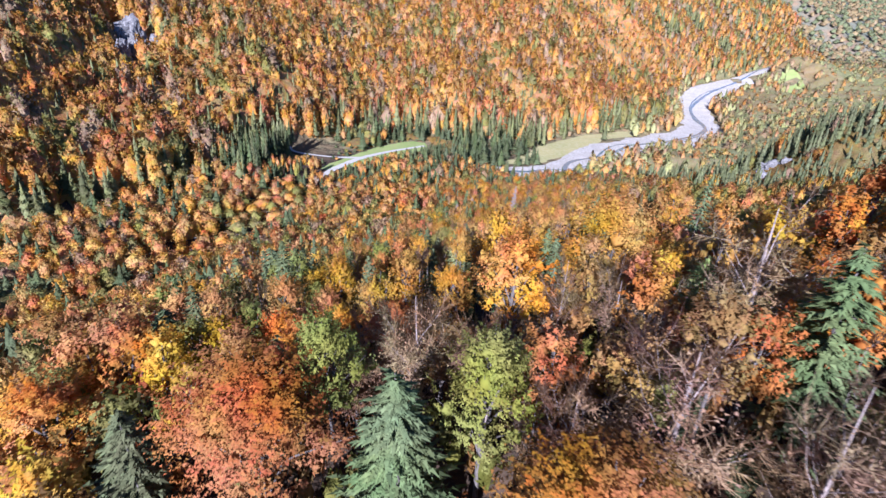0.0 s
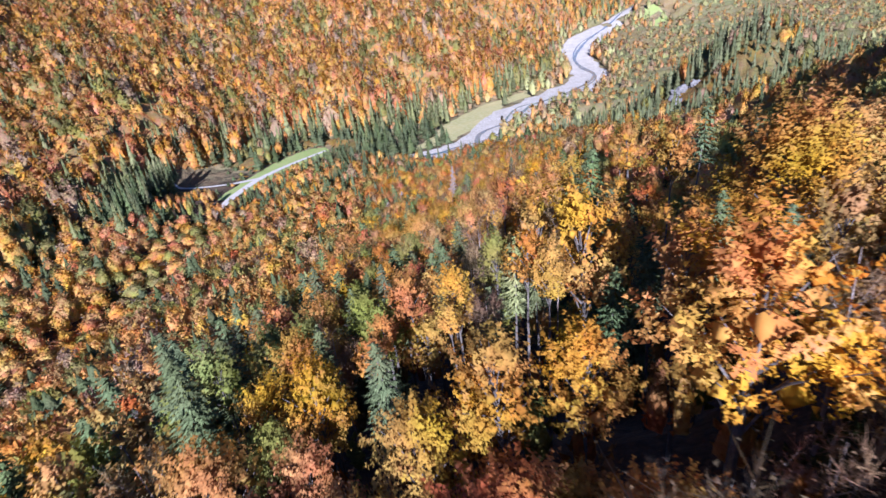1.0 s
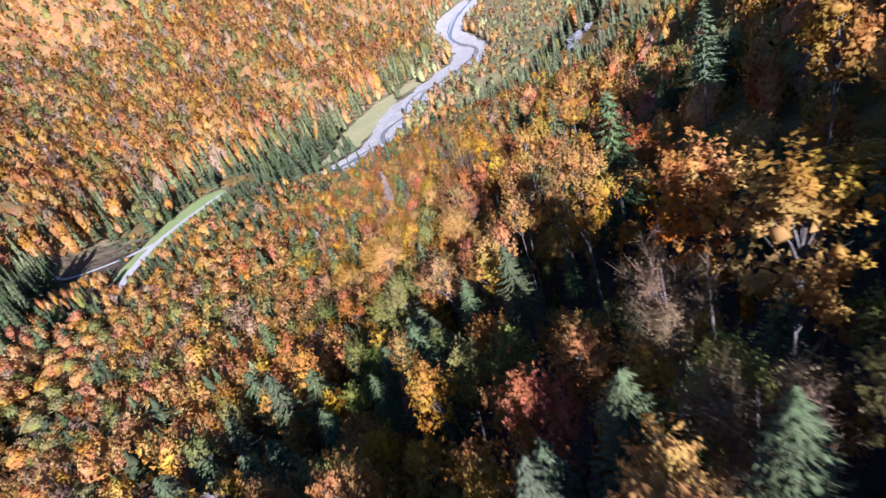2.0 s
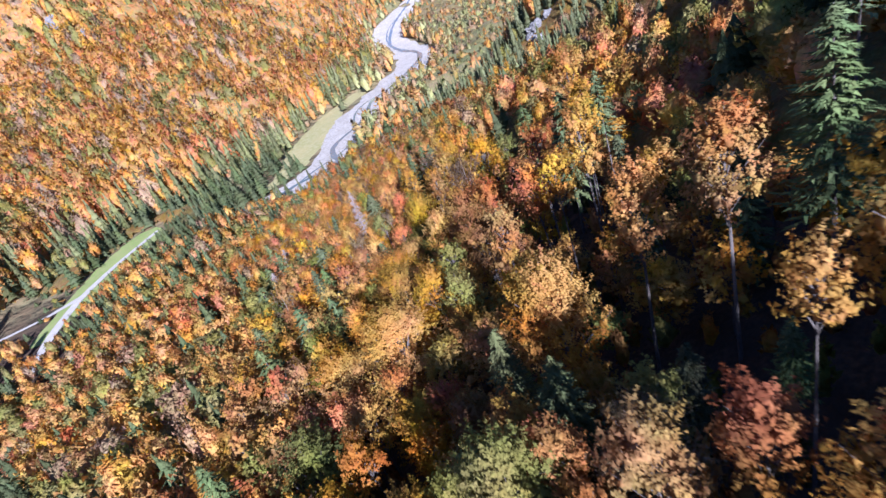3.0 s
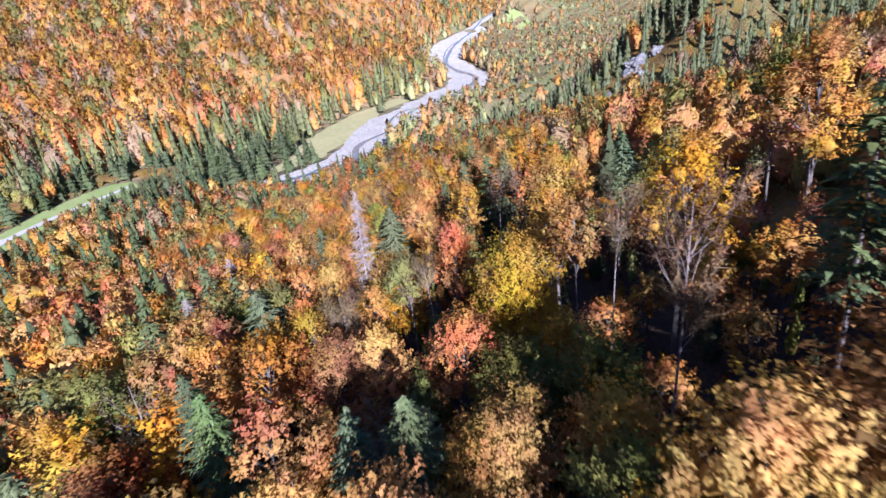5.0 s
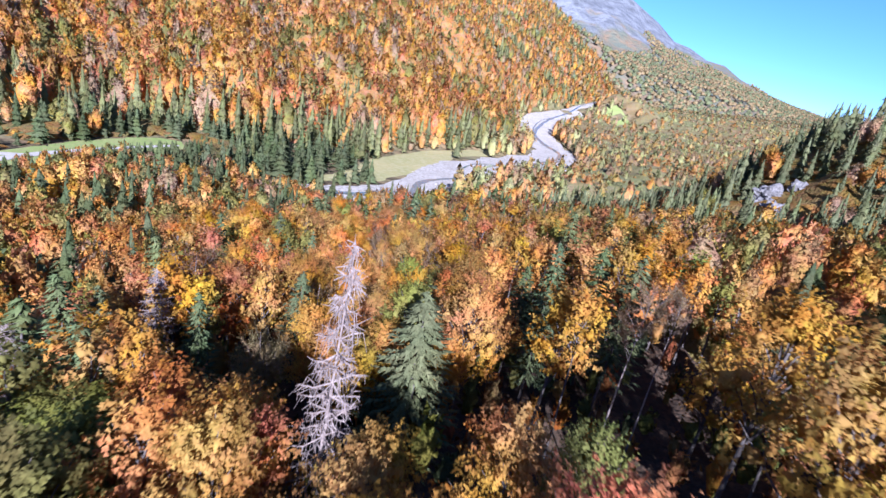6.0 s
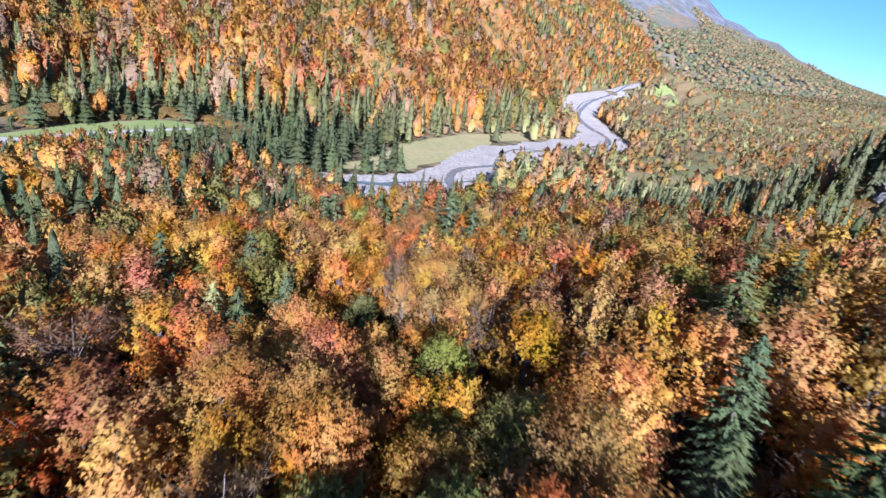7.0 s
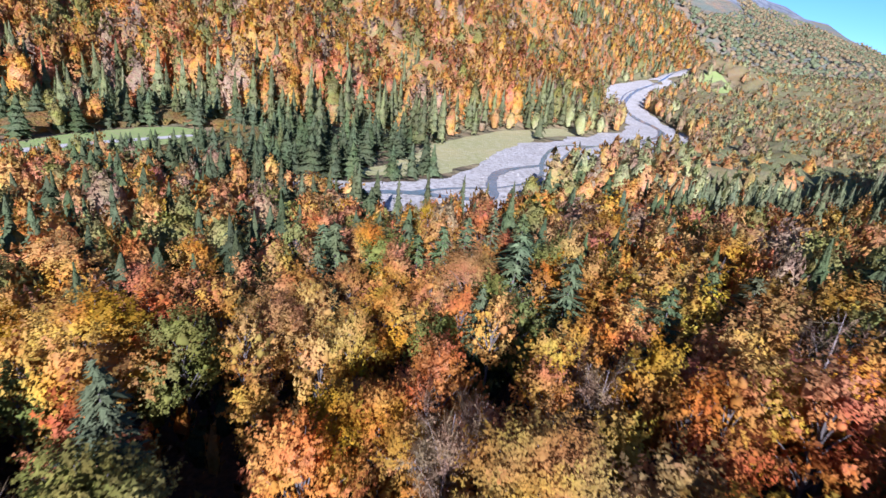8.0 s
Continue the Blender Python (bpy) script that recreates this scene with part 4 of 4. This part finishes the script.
mid_broad, mid_spruce, rest_broad, rest_spruce = [], [], [], []
gap = np.where(nx > crest(ny), 0.66, 1.0) * np.abs(nx - crest(ny)) + 0.35 * np.maximum(ny - 215, 0) + 1.0 * np.maximum(4 - ny, 0)
stood = np.full((len(nx) + 400, 3), 1e6)
used = len(PLACED) + len(PATCH)
stood[:used] = PLACED + PATCH
for i in np.argsort(gap):
    x, y = float(nx[i]), float(ny[i])
    near_line = x - crest(y)
    r = float(rng.choice([rng.uniform(1.4, 2.0), rng.uniform(1.9, 2.8), rng.uniform(2.7, 3.6)], p=[0.22, 0.50, 0.28]))
    r *= float(crown_scale(y) + (1.0 - crown_scale(y)) * smooth((abs(near_line) - 10) / 25))
    if gap[i] > 24 and x < 98:
        r *= 1.0 + 0.9 * min(1.0, (gap[i] - 24) / 14)
    dark = float(ravine(x, y) * (1 - smooth((near_line - 44) / 14)))
    if np.any(np.hypot(stood[:used, 0] - x, stood[:used, 1] - y) < (0.57 - 0.09 * (gap[i] > 30) + 0.38 * dark) * (stood[:used, 2] + r)):
        continue
    spruce_part = (0.14 if x < 12 + 0.03 * y and 40 < y else 0.06) + 0.45 * max(0, con[i] - 0.05) + (0.18 if y > 255 and x < 60 else 0) + (0.14 if 34 < y < 78 and -25 < x < 25 else 0) + (0.72 if x > 98 and 195 < y < 340 else 0) + (0.65 if -172 < x < -128 and 280 < y < 385 else 0)
    q = rng.random()
    if q < spruce_part:
        hue = "P" if rng.random() < 0.4 else "S"
    elif q > 0.945:
        hue = "N" if rng.random() < 0.85 else "L"
    else:
        h = float(np.clip(hue_drift[i], -0.6, 0.6))
        hue = str(rng.choice(list("ROYGB"), p=[0.12 - 0.10 * h, 0.33 - 0.12 * h, 0.27 + 0.10 * h, 0.20 + 0.12 * h, 0.08]))
    if -10 < y < 33 and 3 < x < 40:
        hue = str(rng.choice(list("NBRO"), p=[0.5, 0.25, 0.13, 0.12]))
    if y > 338 and hue in "ROYGBN" and (x > -75 or rng.random() < 0.75):
        continue
    kind, colour, _ = HUES[hue]
    ground_z = level(x, y)
    tall = rng.uniform(9.3, 12.4) + (1.8 if kind == "spruce" else 0) - (1.8 if abs(near_line) < 7 else 0)
    tall -= 3.0 * dark
    if y < 36 and 0 < x < 32:
        tall -= 3.2
    if 288 < y < 335 and -10 < x < 95:
        tall = min(tall, rng.uniform(5.5, 8.0))
    if 22 < x < 60 and 284 < y < 335:
        if y > 306:
            continue
        r, tall = min(r, 1.6), rng.uniform(2.5, 4.5)
    if y < 300 and x < slope_edge(y) - 2 and x > -112:
        tall = min(tall, rng.uniform(5.5, 9.0))
    if before_glade(x, y):
        if rng.random() < 0.5:
            continue
        r, tall = min(r, 2.0), rng.uniform(0.7, 1.0) * min(11.0, max(3.5, 0.25 * (348 - y)))
    elif -172 < x < -128 and 280 < y < 385 and kind == "spruce":
        r, tall = rng.uniform(2.6, 3.6), rng.uniform(17, 25)
    if x > 98 and 195 < y < 335 and kind == "spruce":
        r, tall, colour = rng.uniform(2.6, 4.2), rng.uniform(10, 17), (0.165, 0.17, 0.072)
    elif x > 98 and 195 < y < 335:
        r *= 1.5
    before = near_open(x, y)
    if before < 38:
        tall = min(tall, 1.8 + 0.26 * before)
        r = min(r, 0.33 * tall)
    stood[used] = x, y, r
    used += 1
    if y < 262 and gap[i] < 25:
        tree(hue, x, y, ground_z + tall, r, 0 if gap[i] < 6 else 1 if gap[i] < 13 else 2, rng)
    else:
        col = np.array(colour) * rng.uniform(0.85, 1.5) * (0.55 if kind == "larch" else 1.0) if kind in ("spruce", "larch") else muted(rng, colour, x, y, 0.88) * 1.22
        close = (-34 < near_line < 50 and -8 < y < 275) or (x > 105 and 190 < y < 335)
        if kind in ("spruce", "larch"):
            r *= 1.0 if x > 98 else 1.25
            (mid_spruce if close else rest_spruce).append((x, y, ground_z, r, tall, col))
        else:
            (mid_broad if close else rest_broad).append((x, y, ground_z, r, tall, col))

# tall spruces that shade the glade
for k in range(12):
    x, y = -133 + rng.uniform(-3.5, 3.5), 290 + 5.5 * k + rng.uniform(-2, 2)
    rest_spruce.append((x, y, level(x, y), rng.uniform(2.8, 3.6), rng.uniform(20, 26), np.array([0.15, 0.15, 0.062]) * rng.uniform(0.8, 1.2)))

# spruces along the near bank, whose shade lies across the end of the gravel bed
for k in range(22):
    x = -40 + 2.9 * k + rng.uniform(-1.2, 1.2)
    y = float(np.interp(x, [-40, 0, 24], [331, 319, 309])) + rng.uniform(-4, 4)
    rest_spruce.append((x, y, level(x, y), rng.uniform(2.6, 3.8), rng.uniform(8.5, 13.5), np.array([0.135, 0.138, 0.055]) * rng.uniform(0.8, 1.3)))
for k in range(6):
    x, y = 27 + 5.6 * k + rng.uniform(-1.5, 1.5), 300 + rng.uniform(-6, 4)
    rest_spruce.append((x, y, level(x, y), rng.uniform(2.0, 2.7), rng.uniform(11, 15), np.array([0.135, 0.138, 0.055]) * rng.uniform(0.8, 1.3)))

MID_B = [distant_broad(200 + k, 6, 6, 340, 0.100, 0.54, 1.2, 0.3, 0.46) for k in range(10)]
MID_S = [tiered_spruce(220 + k, 6, 5, 96, 0.25) for k in range(5)]
REST_B = [distant_broad(210 + k, 5, 5, 170, 0.140, 0.56, 1.1, 0.3, 0.46) for k in range(12)]
REST_S = [tiered_spruce(230 + k, 6, 5, 110, 0.25) for k in range(6)]
woodland("near_beech_woods", "close autumn beech woods in orange, russet and yellow", mid_broad, MID_B, 1)
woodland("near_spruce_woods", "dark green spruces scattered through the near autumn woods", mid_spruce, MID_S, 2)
woodland("beech_woods", "dense autumn beech woods down to the valley bottom", rest_broad, REST_B, 7)
woodland("spruce_woods", "green spruces scattered through the woods at the valley bottom", rest_spruce, REST_S, 8)


ux, uy = scatter(rng, -45, 75, 2, 265, 2.7)
keep = (np.abs(ux - crest(uy)) < 38) & (rng.random(len(ux)) < 1 - 0.35 * ravine(ux, uy)) & wooded(ux, uy)
shrubs = []
for x, y, z in zip(ux[keep], uy[keep], height(ux[keep], uy[keep])):
    hue = str(rng.choice(list("ROGGBS")))
    shrubs.append((x, y, z, rng.uniform(0.9, 1.7), rng.uniform(2.6, 6.2), np.array(HUES[hue][1]) * rng.uniform(0.5, 0.9)))
woodland("undergrowth", "saplings and shrubs in brown, olive and russet leaf", shrubs, [distant_broad(300 + k, 3, 4, 40, 0.21, 0.5) for k in range(7)], 9)


def below_tint(rng, x, y):
    n = np.clip(0.5 + 0.6 * wave(x, y, 17), 0, 1)[:, None]
    return (np.array([0.42, 0.23, 0.06]) * n + np.array([0.22, 0.19, 0.065]) * (1 - n)) * rng.uniform(0.7, 1.1, (len(x), 1))


def far_from_line(x, y):
    return wooded(x, y) & (left_of_foot(x, y) < -2) & (np.abs(x - crest(y)) > 34) & ((x > slope_edge(y)) | (x < -125) | (y > 320)) & ((x < 205) | (y < 330)) & ((x < 90) | (y < 345)) & ((y > 40) | ((x > -110) & (x < 60)))


underwood("near_underwood", "closed lower canopy between the beeches and spruces", np.arange(-215, 300, 4.0), np.arange(0, 440, 4.0), far_from_line, lambda x, y: np.where(y > 255, 3.5, 7.0) - 4.0 * ravine(x, y) + 1.2 * wave(x, y, 9), below_tint, 14)

# ---- woods of the far side ----
fx, fy = scatter(rng, -560, 620, 20, 1500, 6.2)
d = left_of_foot(fx, fy)
up = height(fx, fy)
dist = np.hypot(fx - 10, fy - 100)
rocky = np.min([np.hypot(fx - a[0], fy - a[1]) - max(a[2], a[3]) for a in ROCKS], axis=0)
seen = (rocky > 5.0) & ((up - 55) / np.maximum(dist, 1) < 0.24)
keep = (d > 1) & (d < 420) & seen & wooded(fx, fy) & (np.arctan2(fx - 10, fy - 30) > -0.92)
keep &= (fy < 640) | (rng.random(len(fx)) < 0.55)
fx, fy, fz, fd = fx[keep], fy[keep], up[keep], d[keep]
con = patchy(fx * 0.6, fy * 0.6)
far_b, far_s, back_b, back_s = [], [], [], []
for x, y, z, dd, c in zip(fx, fy, fz, fd, con):
    east = smooth((x - 60) / 130) * 0.38
    spruce_part = 0.02 + 1.15 * max(0, c - 0.10) + (0.7 * math.exp(-dd / 12) if -75 < x < 190 else 0.35 * math.exp(-dd / 10)) + east * 0.75 + (0.28 if x < -70 and y < 345 and dd < 110 else 0) + (0.55 if -165 < x < -110 and 300 < y < 430 and dd < 60 else 0)
    if dd < 7 and x > -80 and y < 540:
        spruce_part = 1.0
    q = rng.random()
    r, tall = rng.uniform(5.2, 9.0), rng.uniform(16.5, 24)
    if q < spruce_part:
        # far spruces get a paler colour than near ones, in place of haze
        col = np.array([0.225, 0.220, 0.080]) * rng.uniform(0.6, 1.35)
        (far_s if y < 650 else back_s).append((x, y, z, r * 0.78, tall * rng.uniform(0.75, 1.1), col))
    else:
        h = float(np.clip(1.3 * noise.noise(Vector((x / 42, y / 42, 7.7))) + 0.6 * noise.noise(Vector((x / 15, y / 15, 2.2))), -0.6, 0.6))
        hue = str(rng.choice(list("ROYGB"), p=[0.12 - 0.10 * h, 0.31 - 0.20 * h, 0.27 - 0.05 * h, 0.17 + 0.22 * h, 0.13 + 0.13 * h]))
        col = muted(rng, (0.40, 0.265, 0.13) if hue == "B" else HUES[hue][1], x, y, 0.9)
        (far_b if y < 650 else back_b).append((x, y, z, r, tall, 1.18 * col))
fbx, fby = scatter(rng, -190, 85, 250, 480, 4.2)
bd = left_of_foot(fbx, fby)
keep = (bd > -34) & (bd < 24) & wooded(fbx, fby) & (rng.random(len(fbx)) < 0.10) & ((fbx < -75) | (fby > 385) | ((fbx > -40) & (fby > 350)))
for x, y, z in zip(fbx[keep], fby[keep], height(fbx[keep], fby[keep])):
    if near_open(x, y) < 42 or before_glade(x, y):
        continue
    # the same hazy paleness put into the colour of these spruces
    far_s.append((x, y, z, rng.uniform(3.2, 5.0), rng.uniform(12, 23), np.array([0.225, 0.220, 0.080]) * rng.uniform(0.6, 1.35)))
FAR_B = [distant_broad(240 + k, 5, 5, 140, 0.172, 0.54, 0.1, 0.34, 0.58) for k in range(18)]
FAR_S = [tiered_spruce(260 + k, 5, 5, 90, 0.27) for k in range(7)]
woodland("far_beech_woods", "orange and golden beech woods on the opposite valley side", far_b, FAR_B, 3)
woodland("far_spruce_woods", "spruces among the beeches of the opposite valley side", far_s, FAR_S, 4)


def far_tint(rng, x, y):
    # brightened tint: stands in for the haze that veils gaps between crowns
    return np.array([muted(rng, HUES[str(rng.choice(list("ROGB")))][1], a, b, 0.55) for a, b in zip(x, y)]) * 1.1


def on_far_side(x, y):
    rocky = np.min([np.hypot(x - a[0], y - a[1]) - max(a[2], a[3]) for a in ROCKS], axis=0)
    return (rocky > 3) & (left_of_foot(x, y) > 2) & (left_of_foot(x, y) < 400) & wooded(x, y) & (np.arctan2(x - 10, y - 30) > -0.95) & ((height(x, y) - 55) / np.hypot(x - 10, y - 100) < 0.24)


underwood("far_underwood", "closed lower canopy of orange and brown foliage", np.arange(-480, 440, 3.6), np.arange(30, 900, 3.6), on_far_side, lambda x, y: 17.0 + 1.5 * wave(x, y, 9), far_tint, 12)

# ---- woods of the upper valley ----
vx, vy = scatter(rng, 60, 1150, 230, 1500, 9.0)
keep = (left_of_foot(vx, vy) < -1) & wooded(vx, vy) & ((vx > 205) | (vy > 345)) & (vx < 160 + 0.95 * (vy - 100)) & (rng.random(len(vx)) < np.where(vy > 700, 0.5, 0.92))
vx, vy = vx[keep], vy[keep]
con = patchy(vx * 0.5, vy * 0.5)


for x, y, z, c in zip(vx, vy, height(vx, vy), con):
    r, tall = rng.uniform(3.8, 6.6), rng.uniform(10, 15.5)
    if rng.random() < 0.08 + 0.45 * c + (0.12 if y < 620 and x > 90 else 0):
        back_s.append((x, y, z, r * 0.8, tall * 1.1, np.array([0.20, 0.20, 0.075]) * rng.uniform(0.7, 1.3)))
    else:
        col = np.array(((0.42, 0.39, 0.14), (0.52, 0.36, 0.11), (0.42, 0.28, 0.13), (0.54, 0.28, 0.08))[int(rng.choice(4, p=[0.34, 0.22, 0.2, 0.24]))])
        back_b.append((x, y, z, r, tall, col * rng.uniform(0.95, 1.25)))
BACK_B = [distant_broad(280 + k, 3, 4, 38, 0.25, 0.56, 0.3, 0.3, 0.5) for k in range(9)]
BACK_S = [tiered_spruce(290 + k, 4, 4, 26, 0.38) for k in range(6)]
woodland("upper_valley_beech_woods", "mixed autumn woods beyond the river bend", back_b, BACK_B, 5)
woodland("upper_valley_spruce_woods", "green spruce woods beyond the river bend", back_s, BACK_S, 6)


def valley_tint(rng, x, y):
    n = np.clip(0.5 + 0.5 * wave(x, y, 37), 0, 1)[:, None]
    return (np.array([0.38, 0.36, 0.14]) * n + np.array([0.42, 0.28, 0.12]) * (1 - n)) * rng.uniform(0.75, 1.0, (len(x), 1))


def in_upper_valley(x, y):
    return (left_of_foot(x, y) < -2) & wooded(x, y) & ((x > 205) | (y > 345)) & (x < 160 + 0.95 * (y - 100)) & (np.hypot(x, y) < 1500)


underwood("valley_underwood", "olive and brown scrub filling the valley bottom", np.arange(50, 1150, 5.5), np.arange(230, 1400, 5.5), in_upper_valley, lambda x, y: 10.5 + 1.6 * wave(x, y, 14), valley_tint, 13)

# ---- woods of the mountains behind ----
mx, my = scatter(rng, 150, 2600, 700, 3300, 13.5)
az, far_off = np.degrees(np.arctan2(mx, my)), np.hypot(mx, my)
mz = height(mx, my)
timber = 260 + 70 * np.sin(mx / 190) + 40 * np.sin(my / 130 + 1)
keep = (az > 9) & (az < 50) & (far_off > 1150) & (far_off < 3300) & (mz < timber) & (rng.random(len(mx)) < 0.8)
mountain = []
for x, y, z in zip(mx[keep], my[keep], mz[keep]):
    green = rng.random() < 0.42 + 0.4 * noise.noise(Vector((x / 260, y / 260, 4.0)))
    # both colours are lightened to soften contrast, as distance haze painted in
    col = np.array((0.24, 0.25, 0.11) if green else (0.38, 0.27, 0.12)) * rng.uniform(0.85, 1.15)
    mountain.append((x, y, z, rng.uniform(7.5, 10.5), rng.uniform(11, 15), col))
woodland("mountain_woods", "mixed woods climbing the mountains behind the valley", mountain, [distant_broad(320 + k, 3, 4, 9, 0.36, 0.7) for k in range(6)], 15)
